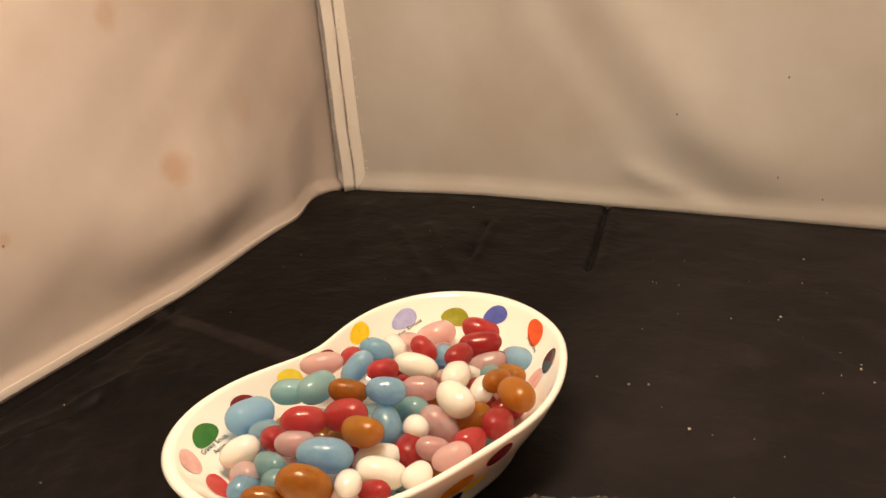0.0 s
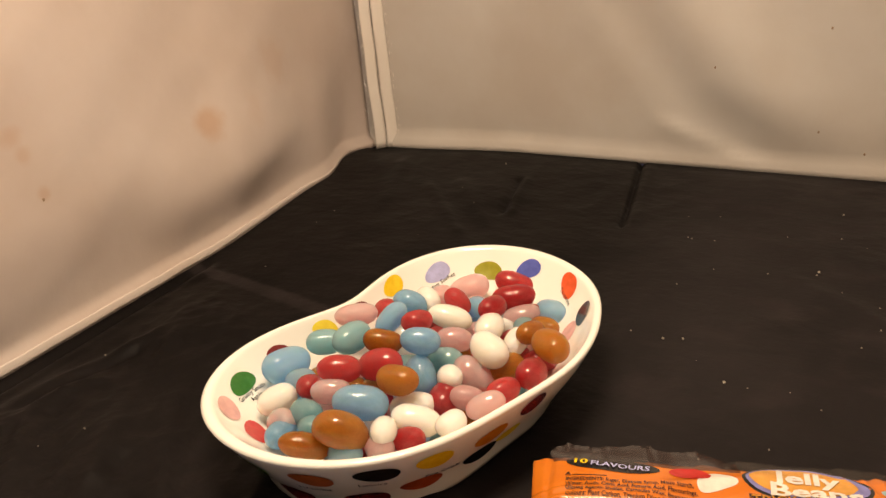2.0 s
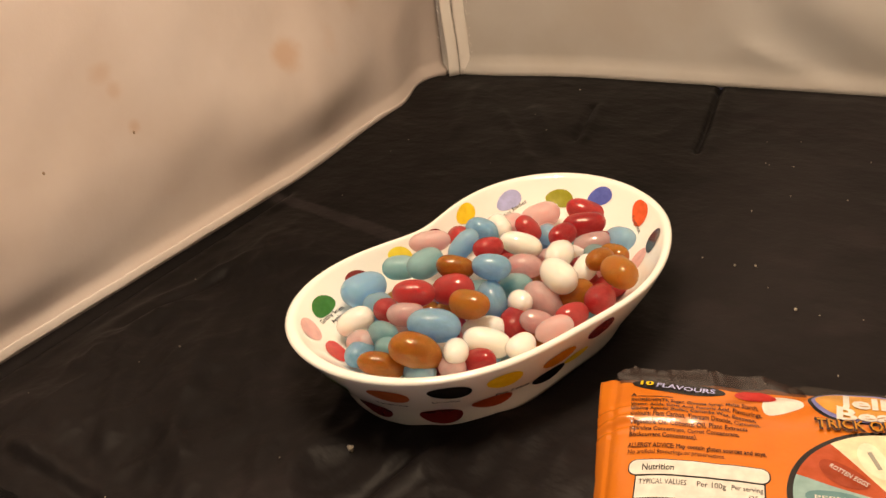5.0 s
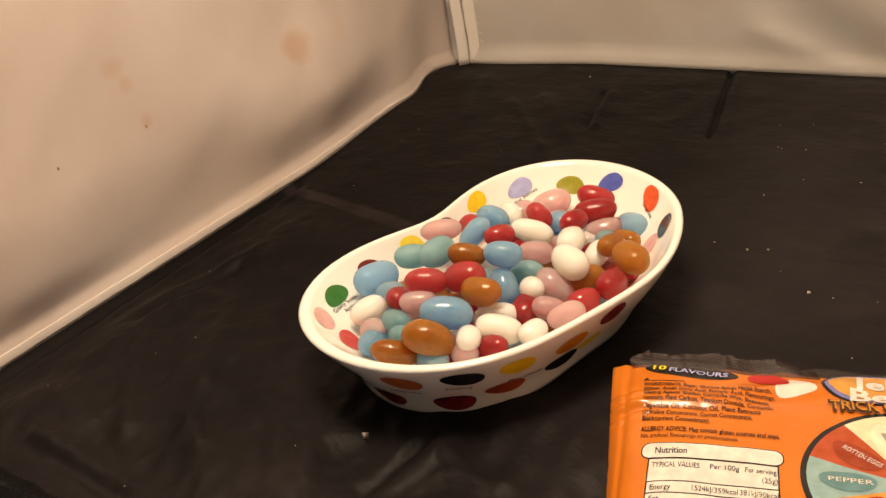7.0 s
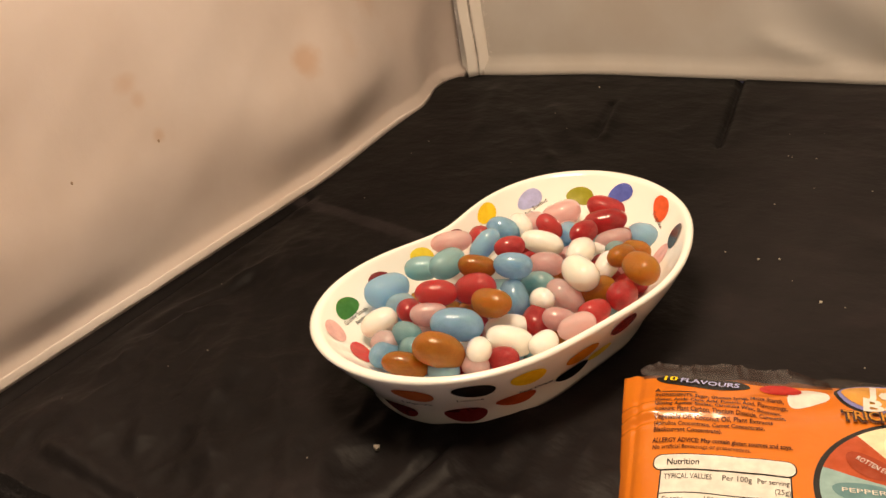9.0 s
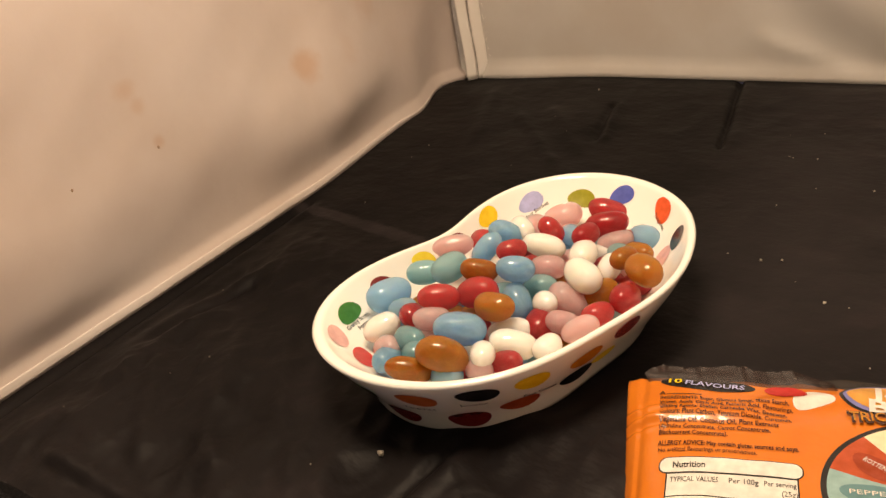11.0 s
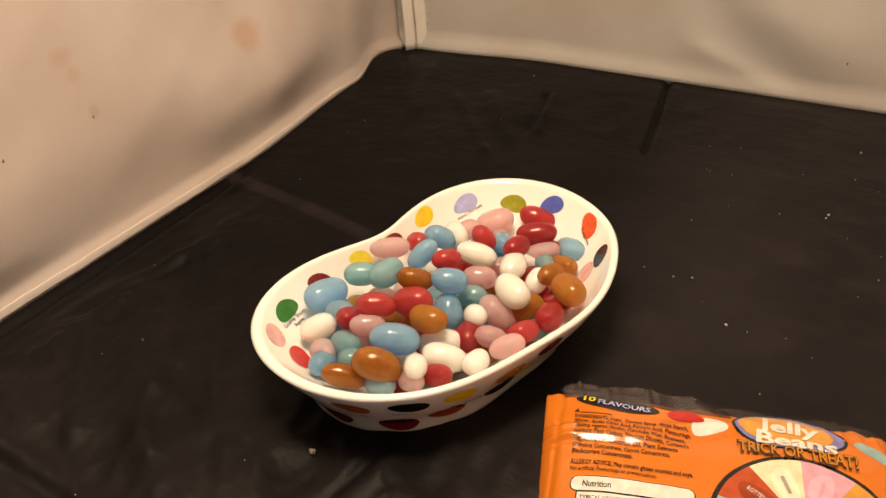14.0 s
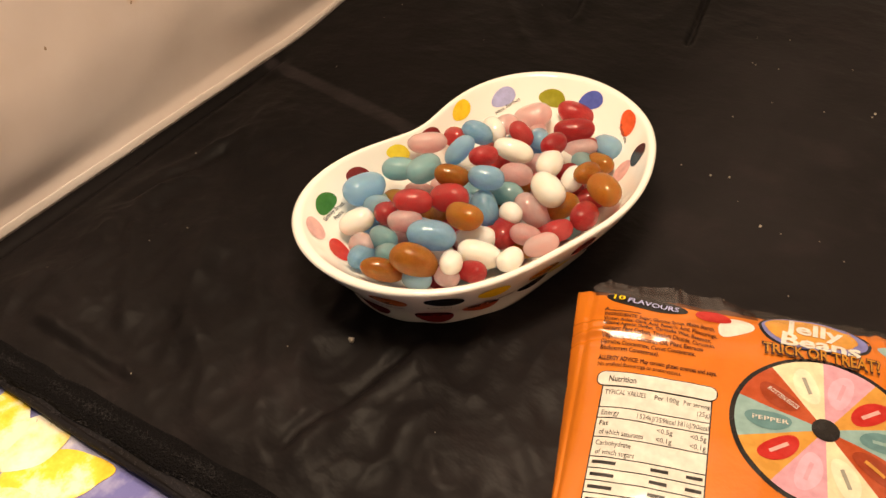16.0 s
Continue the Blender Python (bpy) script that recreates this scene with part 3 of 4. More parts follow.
dish_print("in", "maroon", -2.763, 0.88, 5.3, 3.6, -161)
dish_print("out", "clay", -1.575, 0.939, 6.9, 4.8, -8)
dish_print("out", "black", -1.302, 0.948, 7.0, 4.6, -10)
dish_print("out", "maroon", -1.416, 0.826, 7.2, 4.8, 0)
dish_print("out", "gold", -1.043, 0.942, 6.4, 4.9, -10)
dish_print("out", "rust", -1.135, 0.850, 7.2, 4.2, -6)
dish_print("out", "amber", -0.680, 0.922, 7.0, 5.0, 2)
dish_print("out", "black", -0.726, 0.848, 7.4, 4.6, -4)
dish_print("out", "maroon", -0.354, 0.955, 5.6, 4.8, 10)
dish_print("out", "green", -1.880, 0.925, 6.6, 4.6, -5)
dish_print("out", "maroon", -1.760, 0.830, 6.6, 4.4, -5)
dish_print("out", "yellow", -0.472, 0.868, 5.4, 3.8, 7)
dish_caption("in", "Mint Sorbet", 1.994, 0.840, 0, 0, 158, 0.0026)
dish_caption("in", "Granny Smith", -2.437, 0.837, 0, 0, -164, 0.0027)
dish_caption("in", "Apple", -2.430, 0.812, 0, 0, -164, 0.0027)
dish_caption("in", "Tangerine", 1.080, 0.862, 0, 0, -166, 0.0026)
dish_caption("out", "Licorice", -1.346, 0.900, 0, 0, -8, 0.0027)
dish_caption("out", "Tangerine", -1.606, 0.886, 0, 0, -4, 0.0027)
dish_caption("out", "Pina Colada", -1.010, 0.868, 0, 0, -10, 0.0027)

# ---- jelly beans ----
GROUP = "jelly beans in the dish"
LABEL = {"white": "glossy creamy white jelly bean in the heaped dish", "pink": "translucent pale pink jelly bean in the heaped dish",
         "red": "shiny speckled dark red jelly bean in the heaped dish", "blue": "glossy sky blue jelly bean in the heaped dish",
         "teal": "glossy grey-green teal jelly bean in the heaped dish", "brown": "shiny caramel brown jelly bean in the heaped dish"}


def bean_mesh(colour, bend, fat):
    bm = bmesh.new()
    n, m = 22, 18
    rows = []
    for i in range(1, n):
        t = -math.cos(math.pi * i / n)
        r = (1 - abs(t) ** 2.45) ** (1 / 2.0) * (1 + fat * t)
        row = []
        for j in range(m):
            a = 2 * math.pi * j / m
            y, z = r * math.cos(a), r * math.sin(a) * 0.97
            row.append(bm.verts.new((t, y + bend * (t * t - 0.35), z)))
        rows.append(row)
    ends = [bm.verts.new((s, bend * 0.65, 0)) for s in (-1, 1)]
    for a, b in zip(rows, rows[1:]):
        for j in range(m):
            bm.faces.new((a[j], a[(j + 1) % m], b[(j + 1) % m], b[j]))
    for j in range(m):
        bm.faces.new((ends[0], rows[0][(j + 1) % m], rows[0][j]))
        bm.faces.new((ends[1], rows[-1][j], rows[-1][(j + 1) % m]))
    bmesh.ops.recalc_face_normals(bm, faces=bm.faces)
    me = bpy.data.meshes.new("jelly_bean")
    bm.to_mesh(me)
    bm.free()
    me.materials.append(CANDY[colour])
    for p in me.polygons:
        p.use_smooth = True
    return me


SHAPES = {c: [bean_mesh(c, b, f) for b, f in ((0.07, 0.02), (0.13, -0.03), (0.04, 0.04))] for c in CANDY}
dice = random.Random(5)


def jelly_bean(colour, x, y, z, yaw, pitch, half, thick):
    """A bean with its middle at x, y, z, its half length and half thickness, all in mm; its axis by yaw and pitch."""
    ob = new("jelly_bean", dice.choice(SHAPES[colour]))
    ob.matrix_world = Matrix.Translation((x / 1000, y / 1000, z / 1000)) @ Euler((dice.uniform(0, 6.28), radians(-pitch), radians(yaw))).to_matrix().to_4x4() @ Matrix.Diagonal((half / 1000, thick / 960, thick / 960, 1))
    return tagged(ob, LABEL[colour], "jelly bean", GROUP)


jelly_bean("pink", -83.6, 252.8, 33.0, 37, -1, 8.4, 4.3)
jelly_bean("blue", -69.6, 270.3, 31.8, 20, -24, 7.1, 4.6)
jelly_bean("blue", -67.6, 252.7, 34.5, 58, 36, 7.5, 4.1)
jelly_bean("red", -78.5, 266.0, 29.4, -36, 24, 6.6, 4.4)
jelly_bean("white", -65.6, 277.4, 30.4, -35, -10, 6.6, 4.4)
jelly_bean("pink", -65.6, 288.4, 26.3, 83, -20, 6.6, 4.4)
jelly_bean("pink", -60.9, 303.9, 23.0, 36, 13, 8.8, 5.6)
jelly_bean("red", -53.7, 280.0, 30.4, 0, -43, 6.2, 4.1)
jelly_bean("blue", -49.5, 288.6, 24.0, 118, -20, 6.6, 4.4)
jelly_bean("red", -37.6, 278.0, 31.5, 78, -8, 6.7, 4.4)
jelly_bean("red", -44.8, 316.3, 21.4, 13, -22, 9.4, 5.2)
jelly_bean("red", -38.9, 301.0, 24.1, 28, 4, 9.0, 5.2)
jelly_bean("pink", -32.6, 294.2, 20.2, 31, 10, 7.6, 4.4)
jelly_bean("blue", -23.8, 302.4, 19.4, -27, 16, 7.7, 5.1)
jelly_bean("white", -51.6, 269.3, 29.2, 20, -18, 8.7, 4.7)
jelly_bean("white", -35.3, 270.0, 27.6, 102, -6, 7.9, 5.2)
jelly_bean("white", -25.7, 249.8, 31.6, -31, -4, 8.6, 5.7)
jelly_bean("white", -24.2, 268.9, 24.3, 88, 16, 6.4, 4.3)
jelly_bean("brown", -18.5, 269.9, 28.8, 74, -12, 6.4, 4.2)
jelly_bean("brown", -21.3, 290.1, 19.2, -15, 9, 6.6, 4.4)
jelly_bean("brown", -7.2, 260.9, 30.8, -34, 1, 8.2, 5.5)
jelly_bean("pink", -43.8, 257.1, 27.7, 26, -8, 7.1, 4.5)
jelly_bean("red", -56.1, 252.6, 35.7, 48, -5, 6.1, 4.1)
jelly_bean("blue", -47.4, 239.8, 36.4, 27, -11, 7.2, 4.7)
jelly_bean("brown", -59.7, 234.6, 36.5, 27, -14, 7.1, 4.4)
jelly_bean("teal", -85.5, 234.6, 30.8, 37, -5, 7.2, 4.8)
jelly_bean("teal", -72.5, 233.7, 35.9, 78, -2, 8.0, 5.3)
jelly_bean("blue", -93.1, 220.1, 27.8, 70, -7, 9.4, 6.3)
jelly_bean("red", -64.3, 214.1, 36.5, 34, -9, 7.6, 4.6)
jelly_bean("red", -56.1, 226.3, 32.6, 12, 13, 8.2, 5.5)
jelly_bean("brown", -43.7, 217.5, 34.9, 1, 4, 7.6, 5.0)
jelly_bean("blue", -45.0, 234.5, 25.9, -43, -34, 7.7, 5.1)
jelly_bean("teal", -42.8, 248.0, 24.2, 14, 9, 7.0, 4.7)
jelly_bean("brown", -20.3, 251.9, 23.8, 67, 1, 7.4, 4.9)
jelly_bean("red", -8.3, 245.8, 28.2, 97, -19, 7.7, 5.1)
jelly_bean("red", -13.3, 234.3, 27.7, 57, -3, 6.1, 4.1)
jelly_bean("pink", -29.5, 244.2, 23.5, 0, -37, 8.4, 5.5)
jelly_bean("white", -33.7, 234.9, 27.3, -49, 32, 6.6, 4.4)
jelly_bean("red", -32.5, 228.3, 23.1, 99, -6, 8.1, 5.4)
jelly_bean("pink", -23.5, 227.8, 26.1, 20, -14, 6.2, 4.1)
jelly_bean("pink", -14.8, 223.4, 28.4, 40, 16, 6.8, 4.1)
jelly_bean("white", -21.9, 213.0, 26.6, 83, -8, 6.1, 4.1)
jelly_bean("white", -39.7, 219.2, 24.6, 33, -2, 8.1, 4.3)
jelly_bean("white", -32.7, 209.4, 27.3, 22, -16, 8.3, 4.9)
jelly_bean("white", -38.0, 198.6, 29.4, 122, -21, 6.4, 4.2)
jelly_bean("red", -30.8, 201.4, 26.0, -7, 24, 6.1, 4.1)
jelly_bean("pink", -38.3, 195.9, 24.9, -27, 30, 6.1, 4.1)
jelly_bean("brown", -49.6, 192.3, 30.5, 23, -22, 9.1, 5.8)
jelly_bean("brown", -60.5, 186.6, 25.6, 29, -20, 8.1, 4.1)
jelly_bean("blue", -48.4, 191.2, 23.0, -11, 24, 6.6, 4.4)
jelly_bean("blue", -50.3, 205.0, 32.4, 30, -12, 9.2, 5.7)
jelly_bean("pink", -64.2, 207.8, 31.6, 37, -5, 6.7, 4.2)
jelly_bean("red", -77.4, 212.8, 27.0, 119, -25, 6.6, 4.4)
jelly_bean("blue", -82.3, 214.4, 27.1, -3, 22, 6.6, 4.4)
jelly_bean("white", -86.2, 205.2, 24.3, 53, 13, 7.3, 4.8)
jelly_bean("pink", -75.9, 194.9, 24.6, -20, 30, 6.6, 4.4)
jelly_bean("teal", -68.5, 199.3, 27.5, -19, 13, 6.8, 4.5)
jelly_bean("teal", -64.2, 195.0, 25.2, -38, 33, 6.6, 4.4)
jelly_bean("blue", -72.6, 190.3, 24.0, 92, -18, 6.6, 4.4)
# the layers below, seen through the gaps
low = random.Random(11)
for z, reach, step in ((19.0, 0.66, 10.5), (11.0, 0.50, 11.5)):
    for i in range(-9, 10):
        for j in range(-9, 10):
            x, y = CX + (i + 0.5 * (j % 2)) * step * 0.0011, CY + j * step * 0.00092
            a = math.atan2(y - CY, x - CX)
            if math.hypot(x - CX, y - CY) < reach * radius(a):
                jelly_bean(low.choice(("white", "pink", "red", "blue", "blue", "red", "brown", "teal")), x * 1000 + low.uniform(-1, 1), y * 1000 + low.uniform(-1, 1), z + low.uniform(-1, 1) - (2.0 if z > 15 else 0), low.uniform(0, 180), low.uniform(-15, 15), 7.6, 4.6)

# ---- the sweet bag ----
BW, BH = 0.1115, 0.098
BAG = pose(0.0023, 0.2257, 0.0) @ Matrix(((0.9886, 0.2774, 0, 0), (0.2774, -0.9886, 0, 0), (0, 0, 1, 0), (0, 0, 0, 1)))


def bag_height(u, v):
    e = min(u, BW - u)
    side = 1 - math.exp(-(max(0, e) + 0.004 * smoothstep(0.05, 0.0, v)) / (0.0035 + 0.0060 * smoothstep(0.0, 0.06, v)))
    ends = 1 - 0.75 * math.exp(-max(0, BH - v) / 0.012)
    z = 0.0022 + 0.0118 * side * ends * (0.72 + 0.28 * smoothstep(-0.004, 0.02, v))
    z += 0.0009 * ridge(u, v, 0.004, 0.0185, 0.034, 0.0170, 0.0034) * smoothstep(0, 0.006, e)
    z -= 0.0005 * ridge(u, v, 0.0, 0.0225, 0.026, 0.0215, 0.0025)
    z += 0.0010 * ridge(u, v, 0.040, 0.010, 0.062, 0.004, 0.003) - 0.0010 * ridge(u, v, 0.044, 0.016, 0.070, 0.010, 0.004)
    z -= 0.0007 * ridge(u, v, 0.0042, -0.002, 0.0046, 0.1, 0.0009) + 0.0007 * ridge(u, v, BW - 0.0042, -0.002, BW - 0.0046, 0.1, 0.0009)
    for k in range(6):
        z += (0.0007 if k % 2 else -0.0005) * ridge(u, v, 0.0005, 0.0140 + 0.0021 * k, 0.0080 + 0.0012 * (k % 3), 0.0132 + 0.0021 * k, 0.0008)
    for k in range(4):
        z += 0.0006 * ridge(u, v, 0.088 + 0.005 * k, 0.0005, 0.090 + 0.0046 * k, 0.0075 - 0.001 * k, 0.0009)
    z += 0.0006 * wob(u * 60, v * 45, 2) * side + 0.0003 * wob(u * 130, v * 90, 6) * side
    return z


def seam_shift(u, v):
    """The crimped side runs a little askew to the print."""
    return (-0.0022 + 0.080 * max(0, v)) * math.exp(-max(0, u) / 0.0040)


def bag_point(u, v, lift=0.0):
    return BAG @ Vector((u + seam_shift(u, v), v, bag_height(u, v) + lift))


FILM = material("orange_printed_film", (0.70, 0.20, 0.016), 0.24, Coat_Weight=0.6, Coat_Roughness=0.10)
_f = ramp(FILM, noise_tex(FILM, 35, 4), "Fac", [(0.3, (0.66, 0.172, 0.011)), (0.7, (0.73, 0.217, 0.018))])
wire(FILM, _f, "Color", shader(FILM), "Base Color")
bump(FILM, noise_tex(FILM, 160, 3), "Fac", 0.22, 0.0012)


def clear_film(name, tint, alpha):
    m = material(name, tint, 0.46, Specular_IOR_Level=0.25)
    shader(m).inputs["Alpha"].default_value = alpha
    bump(m, noise_tex(m, 240, 3), "Fac", 0.18, 0.0008)
    return m


TORN = clear_film("brown_clear_film", (0.040, 0.024, 0.020), 0.66)
CLEAR = clear_film("clear_film", (0.30, 0.26, 0.22), 0.12)

HOLD = []
bag = tagged(new("sweet_bag"), "torn open glossy orange printed jelly bean bag lying flat", "sweet bag")


def bag_front(a, b):
    u = a * BW
    v0 = 0.0006 * wob(u * 400, 1) + 0.0012 * wob(u * 90, 4) - 0.0017 + 0.0022 * smoothstep(0.05, 0.06, u) * (0.5 + wob(u * 160, 7)) + 0.0030 * max(0, wob(u * 310, 9)) * smoothstep(0.088, 0.092, u)
    v = v0 + b * (BH - v0)
    return bag_point(u, v)


part("front_film", grid(bag_front, 170, 150, (0, 0, -0.0003)), FILM, bag, "shiny crinkled orange film")


def bag_back(a, b):
    p = BAG @ Vector((a * BW + seam_shift(a * BW, b * BH), 0.001 + b * (BH - 0.001), 0.0012))
    return p


part("back_film", grid(bag_back, 10, 10, (0, 0, 0.0004)), FILM, bag)


def side_wall(u, name):
    def fn(a, b):
        p = bag_point(u, 0.001 + a * (BH - 0.001))
        return p.x, p.y, 0.0012 + (p.z - 0.0012) * b
    return grid(fn, 60, 3)


part("side_seam", side_wall(0.0, "l"), FILM, bag)
part("side_seam", side_wall(BW, "r"), FILM, bag)


def flap(u0, u1, tall, seed):
    def fn(a, b):
        u = u0 + a * (u1 - u0)
        rag = tall * (0.78 + 0.30 * wob(u * 80, seed) + 0.22 * wob(u * 520, seed + 3)) * math.sin(math.pi * min(1, a * 5 + 0.25) / 2) * math.sin(math.pi * min(1, (1 - a) * 3 + 0.1) / 2)
        p = bag_point(u, 0.0012, -0.0005)
        q = BAG @ Vector((u - 0.002 * b, 0.0012 - b * rag, 0))
        return q.x, q.y, p.z * (1 + 0.25 * b) + 0.0004 * wob(u * 110, b * 3, seed)
    return grid(fn, 70, 6)


part("torn_flap", flap(0.005, 0.060, 0.0082, 1), TORN, bag, "torn see-through brown film edge")
part("torn_flap", flap(0.056, 0.1085, 0.0034, 5), CLEAR, bag, "torn clear film edge")


def bag_shape(name, outline, colour, lift, rings=None, label="", centre=None):
    """A printed patch: an outline in mm of u, v, filled towards its centre."""
    pts = [(u / 1000, v / 1000) for u, v in outline]
    cu, cv = centre or (sum(p[0] for p in pts) / len(pts), sum(p[1] for p in pts) / len(pts))
    if centre:
        cu, cv = cu / 1000, cv / 1000
    dense = []
    for p, q in zip(pts, pts[1:] + pts[:1]):
        k = max(1, int(math.hypot(q[0] - p[0], q[1] - p[1]) / 0.0012))
        dense += [(p[0] + (q[0] - p[0]) * i / k, p[1] + (q[1] - p[1]) * i / k) for i in range(k)]
    pts = dense
    rings = max(2, int(max(math.hypot(u - cu, v - cv) for u, v in pts) / 0.0011))
    lift *= 0.55
    bm = bmesh.new()
    mid = bm.verts.new(bag_point(cu, cv, lift))
    rows = [[bm.verts.new(bag_point(cu + (u - cu) * j / rings, cv + (v - cv) * j / rings, lift)) for u, v in pts] for j in range(1, rings + 1)]
    n = len(pts)
    for i in range(n):
        bm.faces.new((mid, rows[0][i], rows[0][(i + 1) % n]))
        for r0, r1 in zip(rows, rows[1:]):
            bm.faces.new((r0[i], r1[i], r1[(i + 1) % n], r0[(i + 1) % n]))
    bmesh.ops.recalc_face_normals(bm, faces=bm.faces)
    if bm.faces[0].normal.z < 0:
        bmesh.ops.reverse_faces(bm, faces=bm.faces)
    return part(name, bm, INK[colour], HOLD[-1] if HOLD else bag, label)


def ellipse(cu, cv, a, b, turn=0, n=40, kidney=0.0):
    c, s = math.cos(radians(turn)), math.sin(radians(turn))
    out = []
    for i in range(n):
        t = 2 * math.pi * i / n
        x, y = a * math.cos(t), b * math.sin(t)
        y += kidney * b * (math.cos(t) ** 2 - 0.4)
        out.append((cu + x * c - y * s, cv + x * s + y * c))
    return out


def rectangle(u0, v0, u1, v1, n=12, r=0.0):
    out = []
    if r:
        for cu, cv, a0 in ((u1 - r, v1 - r, 0), (u0 + r, v1 - r, 90), (u0 + r, v0 + r, 180), (u1 - r, v0 + r, 270)):
            out += [(cu + r * math.cos(radians(a0 + 15 * i)), cv + r * math.sin(radians(a0 + 15 * i))) for i in range(7)]
        dense = []
        for p, q in zip(out, out[1:] + out[:1]):
            k = max(1, int(math.hypot(q[0] - p[0], q[1] - p[1]) / 1.5))
            dense += [(p[0] + (q[0] - p[0]) * i / k, p[1] + (q[1] - p[1]) * i / k) for i in range(k)]
        return dense
    for p, q in (((u0, v0), (u1, v0)), ((u1, v0), (u1, v1)), ((u1, v1), (u0, v1)), ((u0, v1), (u0, v0))):
        out += [(p[0] + (q[0] - p[0]) * i / n, p[1] + (q[1] - p[1]) * i / n) for i in range(n)]
    return out


def bag_words(name, text, u, v, width, size, colour, lift=0.0005, turn=0.0, bold=0.0, slope=0.0):
    """Words on the bag: left end of the base line at u, v, width and letter size in mm."""
    bm = letters(text, width / 1000, size / 1000, "LEFT", bold / 1000)
    bmesh.ops.triangulate(bm, faces=bm.faces)
    if size > 3:
        for _ in range(3):
            bmesh.ops.subdivide_edges(bm, edges=[e for e in bm.edges if e.calc_length() > 0.0016], cuts=1)
            bmesh.ops.triangulate(bm, faces=bm.faces)
    lift *= 0.7
    c, s = math.cos(radians(turn)), math.sin(radians(turn))
    for w in bm.verts:
        x, y = w.co.x, w.co.y
        uu, vv = u / 1000 + x * c + y * s, v / 1000 + x * s - y * c + slope * x * x
        w.co = bag_point(uu, vv, lift)
    return part(name, bm, INK[colour], HOLD[-1] if HOLD else bag, smooth=False)


# flavour badge
badge = bag_shape("flavour_badge", ellipse(22.5, 1.6, 14.0, 3.6, 5), "black", 0.00030, 8, label="black oval badge")
HOLD[:] = [badge]
bag_words("badge_lettering", "10", 10.0, 1.5, 4.0, 3.6, "gold", 0.0009, 5, bold=0.1)
bag_words("badge_lettering", "FLAVOURS", 15.6, 2.6, 17.6, 3.6, "lilac", 0.0009, 5, bold=0.08)

# ingredients
HOLD.clear()
INGREDIENTS = ("INGREDIENTS: Sugar, Glucose Syrup, Maize Starch,", "Water, Acids: Citric Acid, Fumaric Acid, Flavourings,", "Glazing Agents: Shellac, Carnauba Wax, Beeswax,",
               "Colours: Plant Carbon, Titanium Dioxide, Curcumin,", "Vegetable Oil: Coconut Oil, Plant Extracts", "(Spirulina Concentrate, Carrot Concentrate,", "Blackcurrant Concentrate).")
for i, (line, w) in enumerate(zip(INGREDIENTS, (36.5, 37.5, 35.5, 36.5, 33.0, 30.5, 19.0))):
    bag_words("ingredient_line", line, 9.0 + 0.12 * i, 11.4 + 2.6 * i, w, 2.5, "brown", bold=0.05)
bag_words("allergy_line", "ALLERGY ADVICE: May contain gluten sources and soya.", 9.8, 31.1, 37.5, 2.5, "brown", bold=0.06)
bag_words("allergy_line", "No artificial flavourings or preservatives.", 9.9, 33.5, 26.5, 2.3, "brown", bold=0.02)
bag_words("heading_line", "A", 8.8, 8.6, 1.8, 2.6, "brown", bold=0.08)
bag_shape("small_print_bar", rectangle(10.8, 8.0, 21.0, 8.4, 6), "brown", 0.0003, 1)

# nutrition table
bag_shape("panel_outline", rectangle(10.6, 35.4, 48.0, 41.4, r=2.6), "black", 0.00018)
bag_shape("panel_heading", rectangle(10.95, 35.75, 47.65, 41.05, r=2.3), "white", 0.00034, label="white rounded heading panel")
panel = bag_shape("nutrition_panel", rectangle(12.8, 40.6, 46.6, 84.0), "black", 0.00018, 14)
HOLD[:] = [panel]
for v0, v1 in ((41.7, 49.6), (50.0, 53.6), (54.0, 60.6), (61.0, 67.6), (68.0, 71.4), (71.8, 75.4), (75.8, 79.4), (79.8, 83.6)):
    bag_shape("table_cell", rectangle(13.2, v0, 46.2, v1), "white", 0.00034, 6)
for text, u, v, w, s in (("Nutrition", 14.4, 39.6, 8.6, 3.2), ("TYPICAL VALUES", 14.0, 44.8, 12.6, 2.7), ("Per 100g", 29.2, 44.8, 7.4, 2.7), ("Per serving", 38.0, 44.8, 7.8, 2.6), ("(25g)", 42.2, 47.9, 3.8, 2.6),
                         ("Energy", 14.0, 52.8, 5.4, 2.6), ("1524kJ/359kcal", 24.6, 52.8, 11.4, 2.6), ("381kJ/90kcal", 36.8, 52.8, 9.2, 2.6), ("Fat", 14.0, 56.7, 2.6, 2.6), ("<0.5g", 31.2, 56.7, 4.6, 2.6), ("<0.5g", 41.0, 56.7, 4.6, 2.6),
                         ("of which saturates", 14.4, 59.9, 13.2, 2.6), ("<0.1g", 31.2, 59.9, 4.6, 2.6), ("<0.1g", 41.0, 59.9, 4.6, 2.6), ("Carbohydrate", 14.0, 63.8, 10.4, 2.6), ("of which sugars", 14.4, 67.0, 11.4, 2.6)):
    bag_words("table_entry", text, u, v, w, s, "black", bold=0.05 if text == "Nutrition" else 0.0)
for v in (70.0, 74.0, 78.0, 82.0):
    for u0, u1 in ((14.0, 21.0), (31.0, 36.0), (41.0, 45.6)):
        bag_shape("small_print_bar", rectangle(u0, v - 0.9, u1, v + 0.2, 5), "black", 0.0005, 1)

